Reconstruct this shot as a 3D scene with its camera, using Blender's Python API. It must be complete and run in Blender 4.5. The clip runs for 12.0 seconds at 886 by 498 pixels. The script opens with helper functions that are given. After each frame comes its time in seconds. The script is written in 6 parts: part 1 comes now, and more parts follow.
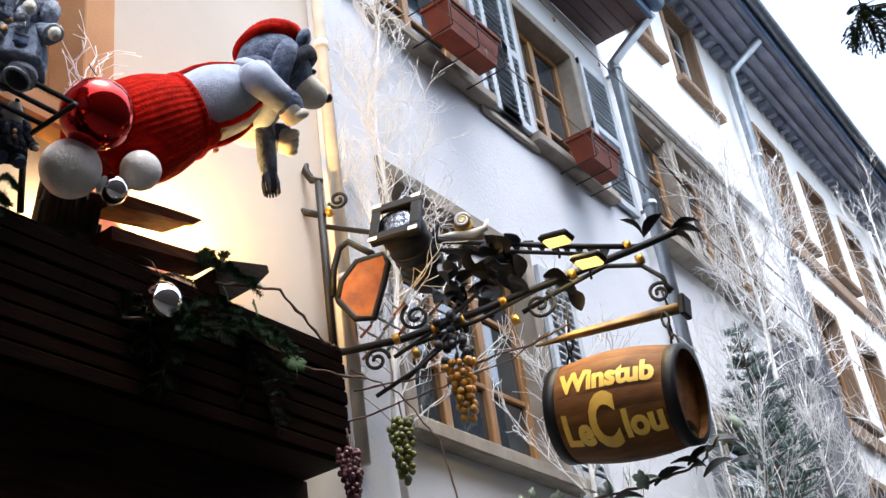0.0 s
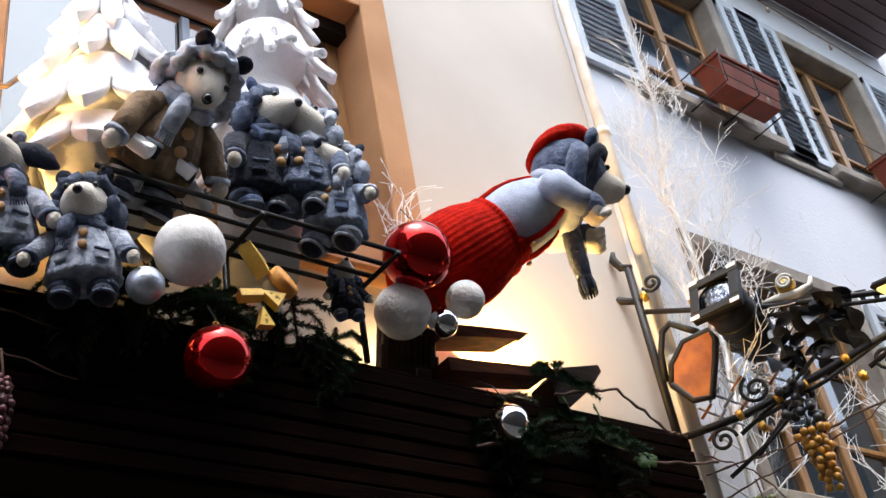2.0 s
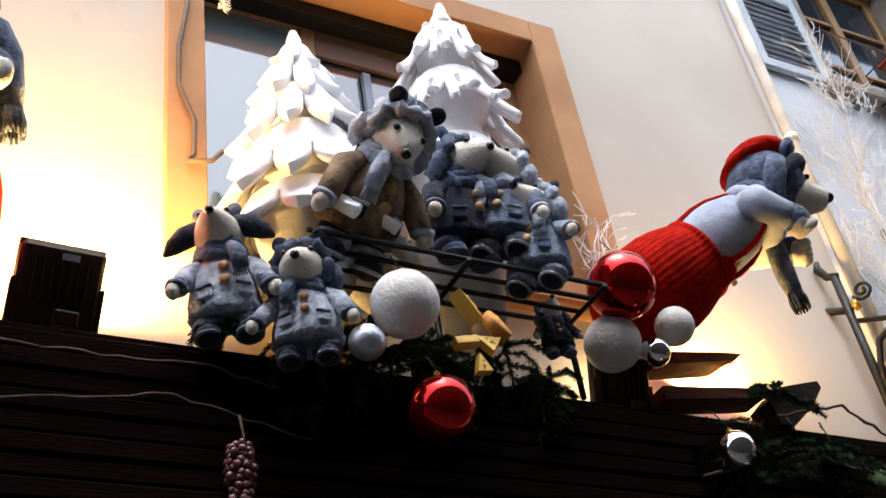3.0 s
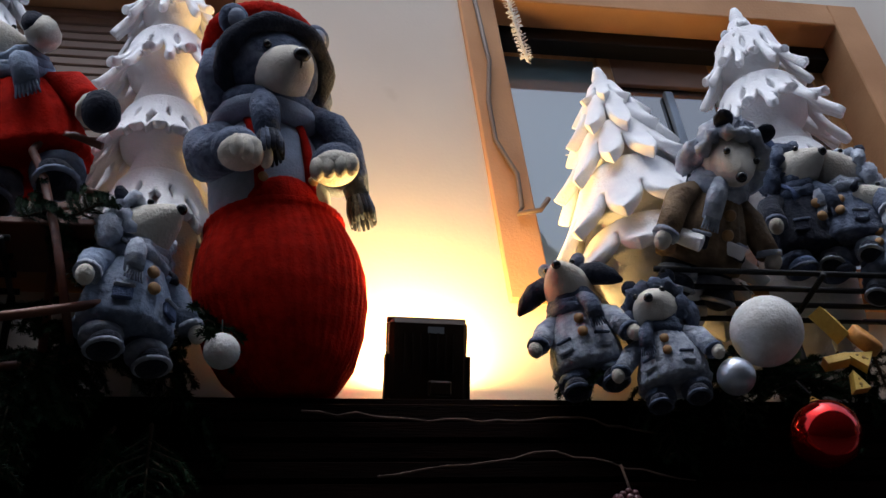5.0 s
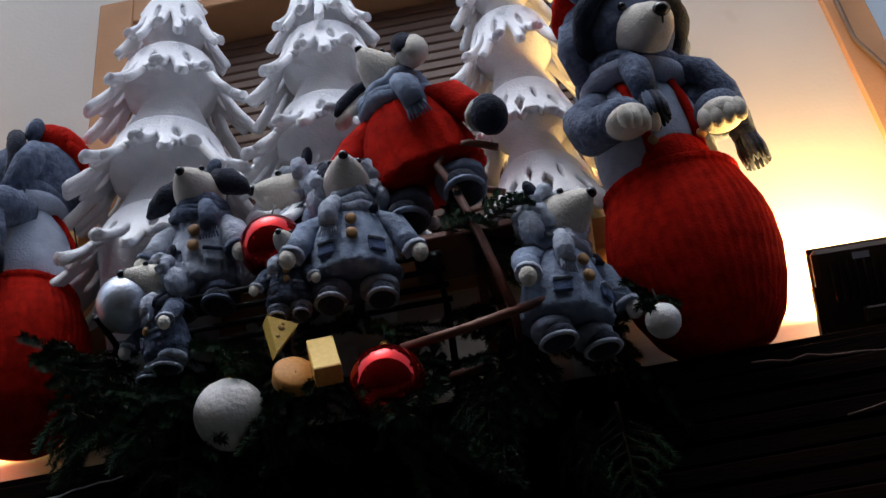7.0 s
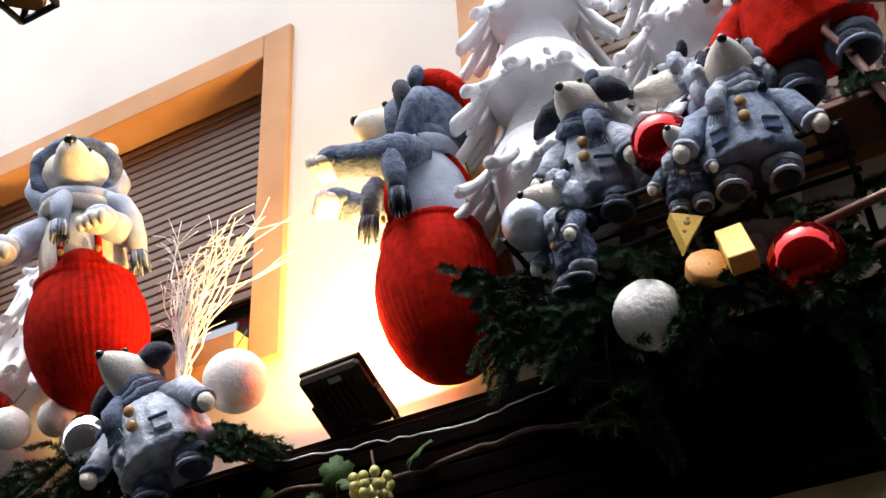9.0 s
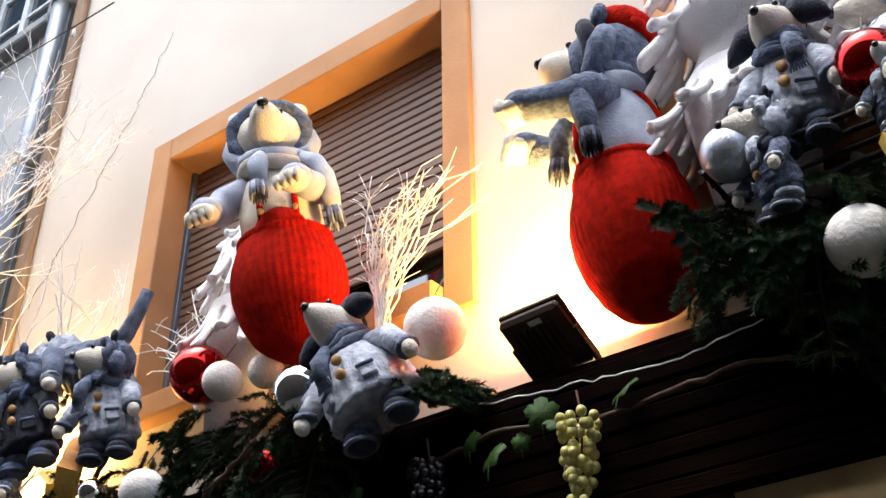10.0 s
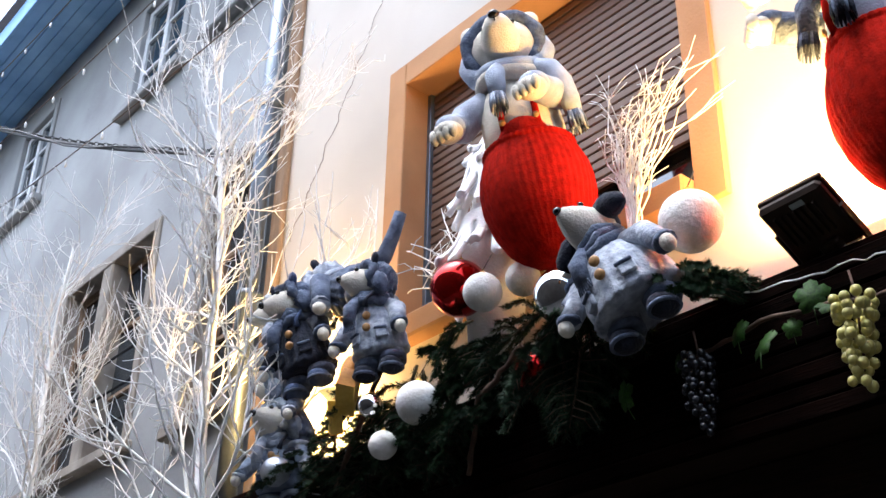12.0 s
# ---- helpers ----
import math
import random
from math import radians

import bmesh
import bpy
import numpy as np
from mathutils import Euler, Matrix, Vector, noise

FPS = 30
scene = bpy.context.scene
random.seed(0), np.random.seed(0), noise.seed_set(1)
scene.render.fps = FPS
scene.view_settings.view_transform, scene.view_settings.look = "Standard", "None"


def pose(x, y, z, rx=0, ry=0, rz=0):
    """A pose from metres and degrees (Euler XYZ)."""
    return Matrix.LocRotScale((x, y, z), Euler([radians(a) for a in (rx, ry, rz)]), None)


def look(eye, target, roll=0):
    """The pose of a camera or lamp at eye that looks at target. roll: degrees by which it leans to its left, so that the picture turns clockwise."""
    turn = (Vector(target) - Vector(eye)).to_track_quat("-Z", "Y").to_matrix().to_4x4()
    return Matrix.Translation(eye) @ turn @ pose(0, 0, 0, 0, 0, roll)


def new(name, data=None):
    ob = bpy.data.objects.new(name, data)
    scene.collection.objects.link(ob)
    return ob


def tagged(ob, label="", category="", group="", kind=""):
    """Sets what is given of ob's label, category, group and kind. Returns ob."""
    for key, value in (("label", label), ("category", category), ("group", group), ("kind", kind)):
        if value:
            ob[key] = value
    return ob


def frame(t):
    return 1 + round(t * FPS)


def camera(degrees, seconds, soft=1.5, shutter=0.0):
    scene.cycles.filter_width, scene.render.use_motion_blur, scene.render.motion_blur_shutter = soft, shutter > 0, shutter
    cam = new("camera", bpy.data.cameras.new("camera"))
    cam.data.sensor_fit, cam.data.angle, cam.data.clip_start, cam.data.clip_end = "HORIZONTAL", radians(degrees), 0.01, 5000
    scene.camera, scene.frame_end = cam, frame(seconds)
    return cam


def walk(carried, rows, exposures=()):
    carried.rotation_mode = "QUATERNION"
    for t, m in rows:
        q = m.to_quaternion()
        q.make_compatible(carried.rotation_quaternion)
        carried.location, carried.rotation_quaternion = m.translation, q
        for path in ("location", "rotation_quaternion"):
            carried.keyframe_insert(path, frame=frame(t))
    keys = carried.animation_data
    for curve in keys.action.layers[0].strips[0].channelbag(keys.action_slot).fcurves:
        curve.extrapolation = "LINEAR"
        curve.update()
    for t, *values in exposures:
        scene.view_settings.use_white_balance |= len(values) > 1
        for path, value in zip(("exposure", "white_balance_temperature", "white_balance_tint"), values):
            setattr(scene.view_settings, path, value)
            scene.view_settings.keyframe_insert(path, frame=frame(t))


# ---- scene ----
cam = camera(42.2, 12.0)
PATH = [
    (0, (0.016, -0.02, 1.496), (1.5, 0.894, 2.476), -8.6),
    (0.5, (0.003, -0.015, 1.513), (1.428, 0.968, 2.515), -9.6),
    (1, (-0.019, -0.019, 1.541), (1.306, 1.052, 2.588), -9.8),
    (1.5, (-0.058, -0.024, 1.583), (1.163, 1.118, 2.681), -10.2),
    (2, (-0.126, -0.029, 1.622), (0.978, 1.187, 2.763), -10.7),
    (2.5, (-0.193, -0.002, 1.637), (0.789, 1.271, 2.827), -11.0),
    (3, (-0.238, 0.003, 1.676), (0.609, 1.345, 2.894), -10.1),
    (5, (-0.433, -0.043, 1.782), (-0.052, 1.446, 3.062), -7.4),
    (5.5, (-0.553, -0.058, 1.81), (-0.278, 1.453, 3.091), -7.5),
    (6, (-0.629, -0.103, 1.833), (-0.503, 1.446, 3.091), -7.6),
    (6.5, (-0.717, -0.154, 1.876), (-0.722, 1.419, 3.111), -7.9),
    (6.7, (-0.791, -0.177, 1.931), (-0.828, 1.411, 3.147), -8.2),
    (8.3, (-0.872, -0.217, 1.909), (-1.39, 1.308, 3.095), -5.8),
    (8.5, (-0.881, -0.195, 1.903), (-1.463, 1.311, 3.083), -5.2),
    (9, (-0.929, -0.183, 1.89), (-1.656, 1.281, 3.042), -3.6),
    (9.5, (-0.955, -0.189, 1.887), (-1.812, 1.216, 3.023), -2.2),
    (10, (-1.013, -0.199, 1.855), (-2.014, 1.139, 2.955), -0.5),
    (10.5, (-1.035, -0.204, 1.843), (-2.147, 1.09, 2.886), 0.7),
    (11, (-1.057, -0.196, 1.828), (-2.276, 1.038, 2.825), 0.8),
    (11.5, (-1.059, -0.22, 1.824), (-2.359, 0.942, 2.803), 1.0),
    (12, (-1.064, -0.24, 1.81), (-2.409, 0.877, 2.781), 1.2),
]
EXPOSURES = [(0.0, 0.0, 6100, 10), (3.0, -0.35, 6200, 10), (5.0, -1.5, 5700, 10), (6.7, -1.5, 5700, 10), (8.3, 0.0, 6250, 10), (10.5, -0.12, 6300, 10), (12.0, -0.1, 5750, 10)]
walk(cam, [(t, look(eye, target, roll)) for t, eye, target, roll in PATH], EXPOSURES)

# ---- world, sun, exposure ----
world = bpy.data.worlds.new("sky")
scene.world = world
world.use_nodes = True
wn = world.node_tree
sky = wn.nodes.new("ShaderNodeTexSky")
sky.sky_type = 'NISHITA'
sky.sun_disc = False
sky.sun_elevation, sky.sun_rotation = radians(70), radians(200)
sky.air_density, sky.dust_density, sky.ozone_density = 1.2, 4.0, 1.0
pale = wn.nodes.new("ShaderNodeHueSaturation")
pale.inputs["Saturation"].default_value = 0.55
pale.inputs["Value"].default_value = 4.4
bg = wn.nodes["Background"]
wn.links.new(sky.outputs[0], pale.inputs["Color"])
wn.links.new(pale.outputs[0], bg.inputs["Color"])
bg.inputs["Strength"].default_value = 0.15

sun_data = bpy.data.lights.new("sun", 'SUN')
sun_data.energy, sun_data.angle, sun_data.color = 1.5, radians(25), (1.0, 0.98, 0.95)
sun = new("sun", sun_data)
sun.rotation_euler = (radians(11), 0, radians(-20))

WARM = (1.0, 0.58, 0.16)


def flood_lamp(x, y, z, tx, ty, tz, watts, size=0.2):
    d = bpy.data.lights.new("flood_glow", 'AREA')
    d.energy, d.color, d.size = watts, WARM, size
    ob = new("flood_glow", d)
    ob.matrix_world = look((x, y, z), (tx, ty, tz))
    return ob


flood_lamp(0.20, 2.86, 3.84, 0.20, 2.98, 4.2, 120)
flood_lamp(-2.74, 2.86, 3.84, -2.74, 2.98, 4.2, 105)
flood_lamp(2.74, 2.92, 3.88, 2.85, 2.985, 4.2, 60)
flood_lamp(-5.85, 2.80, 3.84, -5.9, 2.98, 4.2, 90)


# ---- materials ----
def mat(name, col, rough=0.7, metal=0.0, col2=None, scale=6.0, bump=0.15, bscale=40.0, detail=4.0, stretch=None, coat=0.0, speck=None, rand=0.0, sheen=0.0, contrast=(0.35, 0.68), spec=0.5):
    m = bpy.data.materials.new(name)
    m.use_nodes = True
    n, l = m.node_tree.nodes, m.node_tree.links
    b = n["Principled BSDF"]
    b.inputs["Roughness"].default_value, b.inputs["Metallic"].default_value = rough, metal
    b.inputs["Coat Weight"].default_value = coat
    b.inputs["Specular IOR Level"].default_value = spec
    b.inputs["Sheen Weight"].default_value = sheen
    tc = n.new("ShaderNodeTexCoord")
    src = tc.outputs["Object"]
    if stretch:
        mp = n.new("ShaderNodeMapping")
        mp.inputs["Scale"].default_value = stretch
        l.new(src, mp.inputs[0])
        src = mp.outputs[0]
    t1 = n.new("ShaderNodeTexNoise")
    t1.inputs["Scale"].default_value, t1.inputs["Detail"].default_value = scale, detail
    l.new(src, t1.inputs["Vector"])
    r = n.new("ShaderNodeValToRGB")
    c2 = col2 or tuple(c * 0.72 for c in col)
    r.color_ramp.elements[0].position, r.color_ramp.elements[1].position = contrast
    r.color_ramp.elements[0].color, r.color_ramp.elements[1].color = (*c2, 1), (*col, 1)
    l.new(t1.outputs[0], r.inputs[0])
    out = r.outputs[0]
    if speck:
        t3 = n.new("ShaderNodeTexNoise")
        t3.inputs["Scale"].default_value, t3.inputs["Detail"].default_value = speck[0], 3
        l.new(src, t3.inputs["Vector"])
        r3 = n.new("ShaderNodeValToRGB")
        r3.color_ramp.elements[0].position, r3.color_ramp.elements[1].position = speck[1], speck[1] + 0.12
        mx = n.new("ShaderNodeMixRGB")
        l.new(t3.outputs[0], r3.inputs[0])
        l.new(r3.outputs[0], mx.inputs[0])
        l.new(out, mx.inputs[1])
        mx.inputs[2].default_value = (*speck[2], 1)
        out = mx.outputs[0]
    if rand:
        oi = n.new("ShaderNodeObjectInfo")
        mr = n.new("ShaderNodeMapRange")
        mr.inputs[3].default_value, mr.inputs[4].default_value = 1 - rand, 1 + rand
        l.new(oi.outputs["Random"], mr.inputs[0])
        hv = n.new("ShaderNodeHueSaturation")
        l.new(mr.outputs[0], hv.inputs["Value"])
        l.new(out, hv.inputs["Color"])
        out = hv.outputs[0]
    l.new(out, b.inputs["Base Color"])
    if bump:
        t2 = n.new("ShaderNodeTexNoise")
        t2.inputs["Scale"].default_value, t2.inputs["Detail"].default_value = bscale, 5
        l.new(src, t2.inputs["Vector"])
        bp = n.new("ShaderNodeBump")
        bp.inputs["Strength"].default_value, bp.inputs["Distance"].default_value = bump, 0.01
        l.new(t2.outputs[0], bp.inputs["Height"])
        l.new(bp.outputs[0], b.inputs["Normal"])
    return m


def glow(name, col, strength):
    m = bpy.data.materials.new(name)
    m.use_nodes = True
    b = m.node_tree.nodes["Principled BSDF"]
    b.inputs["Base Color"].default_value = (*col, 1)
    b.inputs["Emission Color"].default_value = (*col, 1)
    b.inputs["Emission Strength"].default_value = strength
    return m


def glass_mat(name, col=(0.02, 0.03, 0.04)):
    m = bpy.data.materials.new(name)
    m.use_nodes = True
    b = m.node_tree.nodes["Principled BSDF"]
    b.inputs["Base Color"].default_value = (*col, 1)
    b.inputs["Roughness"].default_value = 0.05
    b.inputs["IOR"].default_value = 1.9
    b.inputs["Specular IOR Level"].default_value = 0.8
    return m


CREAM = mat("cream_render", (0.57, 0.52, 0.455), 0.9, col2=(0.51, 0.46, 0.40), scale=1.3, bump=0.10, bscale=60, speck=(3.0, 0.72, (0.44, 0.39, 0.32)))
SAND = mat("brown_sandstone", (0.47, 0.245, 0.11), 0.85, col2=(0.37, 0.18, 0.075), scale=2.5, bump=0.2, bscale=70)
PALEWALL = mat("pale_blue_render", (0.68, 0.70, 0.74), 0.9, col2=(0.60, 0.62, 0.66), scale=0.9, bump=0.3, bscale=40, speck=(5, 0.70, (0.48, 0.48, 0.48)))
WHITEWALL = mat("white_render", (0.88, 0.885, 0.90), 0.9, col2=(0.80, 0.81, 0.83), scale=0.8, bump=0.3, bscale=40)
GREYWALL = mat("grey_render", (0.38, 0.385, 0.385), 0.92, col2=(0.25, 0.25, 0.25), scale=1.1, bump=0.35, bscale=30, speck=(6, 0.68, (0.22, 0.21, 0.2)))
# For the unseen walls that hold back skylight; dark to give little bounce.
BLOCKERWALL = mat("dark_blocker_wall", (0.07, 0.065, 0.06), 0.9, scale=1.0, bump=0.2)
PAVING = mat("street_paving", (0.05, 0.048, 0.045), 0.8, scale=5, bump=0.3)
OCHRE = mat("ochre_plaster", (0.62, 0.46, 0.24), 0.85, col2=(0.40, 0.29, 0.13), scale=4, bump=0.4, bscale=25)
# Serves real dark wood and also the sheets that stand for shade.
DARKWOOD_AND_SHADE = mat("dark_wood_and_room_shade", (0.03, 0.016, 0.011), 0.7, col2=(0.016, 0.009, 0.006), spec=0.08, scale=5, bump=0.3, bscale=20, stretch=(1, 8, 14))
# Red-brown wood taken almost to black: the canopy's shade is in the colour.
CANOPY = mat("shaded_weathered_red_brown_wood", (0.006, 0.0022, 0.0014), 0.9, col2=(0.0025, 0.0012, 0.0008), spec=0.02, scale=5, bump=0.35, bscale=16, stretch=(1, 8, 14), rand=0.25)
FRAMEWOOD = mat("varnished_window_wood", (0.36, 0.19, 0.065), 0.4, col2=(0.24, 0.12, 0.04), scale=6, bump=0.1, stretch=(8, 8, 1))
BEAMWOOD = mat("grey_brown_timber", (0.30, 0.20, 0.13), 0.8, col2=(0.2, 0.13, 0.08), scale=5, bump=0.3, stretch=(6, 6, 1))
SLATE = mat("roller_slat_brown", (0.17, 0.095, 0.06), 0.5, col2=(0.14, 0.075, 0.045), scale=3, bump=0.05)
GLASS = glass_mat("window_glass")
# The pale base colour stands in for what this pane reflects.
PALEPANE = glass_mat("glass_with_painted_reflection", (0.16, 0.22, 0.23))
WHITEPAINT = mat("white_paint", (0.75, 0.76, 0.78), 0.5, scale=8, bump=0.05)
SKYSOFFIT = mat("bright_blue_eaves", (0.32, 0.58, 0.92), 0.6, col2=(0.22, 0.44, 0.78), scale=3, bump=0.15)
BLUESOFFIT = mat("blue_painted_eaves", (0.10, 0.17, 0.30), 0.6, col2=(0.06, 0.11, 0.21), scale=3, bump=0.15)
GREYSOFFIT = mat("grey_blue_painted_eaves", (0.33, 0.37, 0.46), 0.6, col2=(0.22, 0.25, 0.34), scale=3, bump=0.15)
BROWNSOFFIT = mat("brown_painted_eaves", (0.11, 0.06, 0.06), 0.6, scale=3, bump=0.15)
ZINC = mat("zinc_pipe", (0.42, 0.46, 0.50), 0.4, 0.7, col2=(0.3, 0.34, 0.38), scale=7, bump=0.05)
DARKZINC = mat("dark_zinc_pipe", (0.16, 0.19, 0.23), 0.4, 0.6, scale=7, bump=0.05)
CREAMPIPE = mat("cream_painted_pipe", (0.78, 0.72, 0.62), 0.6, scale=6, bump=0.1)
TERRACOTTA = mat("terracotta_plastic", (0.17, 0.036, 0.017), 0.6, col2=(0.11, 0.026, 0.014), scale=6, bump=0.1, spec=0.2)
SHUTTER = mat("pale_grey_shutter_paint", (0.50, 0.54, 0.58), 0.6, col2=(0.40, 0.44, 0.48), scale=5, bump=0.08, rand=0.08)
STONE = mat("grey_sandstone", (0.36, 0.32, 0.27), 0.9, col2=(0.22, 0.19, 0.16), scale=5, bump=0.5, bscale=25)
IRON = mat("black_wrought_iron", (0.009, 0.0085, 0.009), 0.55, 0.0, spec=0.3, scale=9, bump=0.2)
BROWNCASE = mat("brown_black_lamp_case", (0.045, 0.024, 0.013), 0.6, col2=(0.025, 0.014, 0.009), scale=9, bump=0.05, spec=0.2)
BLACKCASE = mat("black_lamp_housing", (0.007, 0.0065, 0.007), 0.55, spec=0.25, scale=9, bump=0.05)
BRASS = mat("gilded_brass", (0.62, 0.36, 0.07), 0.35, 0.8, scale=12, bump=0.05)
LED = glow("flood_glass", (1.0, 0.72, 0.32), 14.0)
BULB = glow("lit_lamp_glass", (1.0, 0.70, 0.20), 1.5)
FELT = mat("white_felt", (0.90, 0.90, 0.91), 0.95, col2=(0.82, 0.82, 0.85), scale=14, bump=0.5, bscale=90, sheen=0.3, spec=0.2)
REDKNIT = mat("red_knit", (0.46, 0.010, 0.003), 0.95, col2=(0.27, 0.006, 0.002), spec=0.06, scale=30, bump=0.5, bscale=130)
GREYPLUSH = mat("blue_grey_plush", (0.150, 0.180, 0.255), 0.95, col2=(0.070, 0.088, 0.135), scale=32, bump=1.0, bscale=75, sheen=0.1, spec=0.08)
DARKPLUSH = mat("dark_grey_knit", (0.030, 0.034, 0.052), 0.95, col2=(0.014, 0.017, 0.027), scale=25, bump=0.7, bscale=110, sheen=0.1, spec=0.08)
PALEPLUSH = mat("pale_grey_plush", (0.42, 0.47, 0.57), 0.95, col2=(0.34, 0.38, 0.47), scale=25, bump=0.5, bscale=140, sheen=0.1, spec=0.08)
CREAMPLUSH = mat("cream_plush", (0.70, 0.66, 0.58), 0.95, col2=(0.6, 0.56, 0.48), scale=25, bump=0.5, bscale=140, sheen=0.1, spec=0.08)
BLUEDENIM = mat("blue_denim", (0.12, 0.155, 0.27), 0.9, col2=(0.07, 0.095, 0.17), scale=30, bump=0.6, bscale=160, spec=0.08)
LACE = mat("grey_cable_knit", (0.47, 0.51, 0.58), 0.95, col2=(0.26, 0.29, 0.36), scale=38, bump=1.0, bscale=60, spec=0.08)
BLACKBEAD = mat("black_bead", (0.01, 0.01, 0.01), 0.2, bump=0)
BUTTON = mat("wooden_button", (0.45, 0.24, 0.08), 0.5, bump=0)


# ---- mesh helpers ----
class Mesh:
    """Collects vertices and faces with material slots."""

    def __init__(self):
        self.v, self.f, self.mi, self.sm = [], [], [], []

    def add(self, verts, faces, mi=0, smooth=True):
        o = len(self.v)
        self.v += [tuple(p) for p in verts]
        self.f += [tuple(i + o for i in f) for f in faces]
        self.mi += [mi] * len(faces)
        self.sm += [smooth] * len(faces)

    def box(self, c, s, mi=0, rot=None, bevel=0.0):
        bm = bmesh.new()
        bmesh.ops.create_cube(bm, size=1)
        bmesh.ops.scale(bm, vec=s, verts=bm.verts)
        if bevel:
            bmesh.ops.bevel(bm, geom=bm.edges[:], offset=bevel, segments=1, affect='EDGES')
        m = Matrix.Translation(c) @ (rot.to_4x4() if rot else Matrix.Identity(4))
        bm.transform(m)
        bm.verts.index_update()
        self.add([v.co for v in bm.verts], [[v.index for v in f.verts] for f in bm.faces], mi, False)
        bm.free()

    def ball(self, c, r, mi=0, rot=None, seg=20, rings=12, rough=0.0, freq=8.0, ribs=0, rib=0.0):
        if not hasattr(r, "__len__"):
            r = (r, r, r)
        vs, fs = [], []
        rot = rot or Matrix.Identity(3)
        c = Vector(c)
        for i in range(rings + 1):
            a = math.pi * i / rings
            for j in range(seg):
                b = 2 * math.pi * j / seg
                p = Vector((math.sin(a) * math.cos(b), math.sin(a) * math.sin(b), math.cos(a)))
                k = 1.0
                if rough:
                    k += rough * noise.noise(p * freq + c * 5)
                if ribs:
                    k += rib * math.cos(b * ribs)
                vs.append(c + rot @ Vector((p.x * r[0] * k, p.y * r[1] * k, p.z * r[2] * k)))
        for i in range(rings):
            for j in range(seg):
                fs.append((i * seg + j, (i + 1) * seg + j, (i + 1) * seg + (j + 1) % seg, i * seg + (j + 1) % seg))
        self.add(vs, fs, mi)

    def tube(self, pts, rad, mi=0, sides=6, cap=True, smooth=True):
        pts = [Vector(p) for p in pts]
        n = len(pts)
        if not hasattr(rad, "__len__"):
            rad = [rad] * n
        vs, fs = [], []
        prev = None
        for i, p in enumerate(pts):
            d = pts[min(i + 1, n - 1)] - pts[max(i - 1, 0)]
            d = d.normalized() if d.length > 1e-9 else Vector((0, 0, 1))
            if prev is None:
                u = d.orthogonal().normalized()
            else:
                u = prev - d * prev.dot(d)
                u = u.normalized() if u.length > 1e-6 else d.orthogonal().normalized()
            prev = u
            w = d.cross(u)
            for j in range(sides):
                a = 2 * math.pi * j / sides
                vs.append(p + (u * math.cos(a) + w * math.sin(a)) * rad[i])
        for i in range(n - 1):
            for j in range(sides):
                fs.append((i * sides + j, i * sides + (j + 1) % sides, (i + 1) * sides + (j + 1) % sides, (i + 1) * sides + j))
        if cap:
            fs.append(tuple(reversed(range(sides))))
            fs.append(tuple(range((n - 1) * sides, n * sides)))
        self.add(vs, fs, mi, smooth)

    def lathe(self, prof, mi=0, seg=32, c=(0, 0, 0), rot=None, ribs=0, rib=0.0, sx=1.0, sy=1.0):
        rot = rot or Matrix.Identity(3)
        c = Vector(c)
        vs, fs = [], []
        for r, z in prof:
            for j in range(seg):
                a = 2 * math.pi * j / seg
                k = r * (1 + rib * math.cos(ribs * a)) if ribs else r
                vs.append(c + rot @ Vector((k * sx * math.cos(a), k * sy * math.sin(a), z)))
        n = len(prof)
        for i in range(n - 1):
            for j in range(seg):
                fs.append((i * seg + j, i * seg + (j + 1) % seg, (i + 1) * seg + (j + 1) % seg, (i + 1) * seg + j))
        self.add(vs, fs, mi)

    def data(self, name, mats):
        me = bpy.data.meshes.new(name)
        me.from_pydata(self.v, [], self.f)
        for m in (mats if isinstance(mats, (list, tuple)) else [mats]):
            me.materials.append(m)
        me.polygons.foreach_set("material_index", self.mi)
        me.polygons.foreach_set("use_smooth", self.sm)
        me.update()
        return me


def thing(name, mesh, mats, label, category, group="", kind="", m=None):
    ob = new(name, mesh.data(name, mats))
    if m is not None:
        ob.matrix_world = m
    return tagged(ob, label, category, group, kind)


def empty(name, loc, label, category, group="", kind=""):
    ob = new(name)
    ob.location = loc
    return tagged(ob, label, category, group, kind)


def part(name, mesh, mats, parent, label=""):
    """A mesh in world places, kept under its thing."""
    ob = new(name, mesh.data(name, mats))
    ob.parent = parent
    if parent.parent is None:
        ob.matrix_parent_inverse = Matrix.Translation(parent.location).inverted()
    return tagged(ob, label)


def one(fn, *a, **k):
    m = Mesh()
    fn(m, *a, **k)
    return m


def boxm(c, s, bevel=0.0, rot=None):
    m = Mesh()
    m.box(c, s, 0, rot, bevel)
    return m


def tubem(pts, rad, sides=8):
    m = Mesh()
    m.tube(pts, rad, 0, sides)
    return m


def span(x0, x1, y0, y1, z0, z1, bevel=0.0):
    return boxm(((x0 + x1) / 2, (y0 + y1) / 2, (z0 + z1) / 2), (x1 - x0, y1 - y0, z1 - z0), bevel)


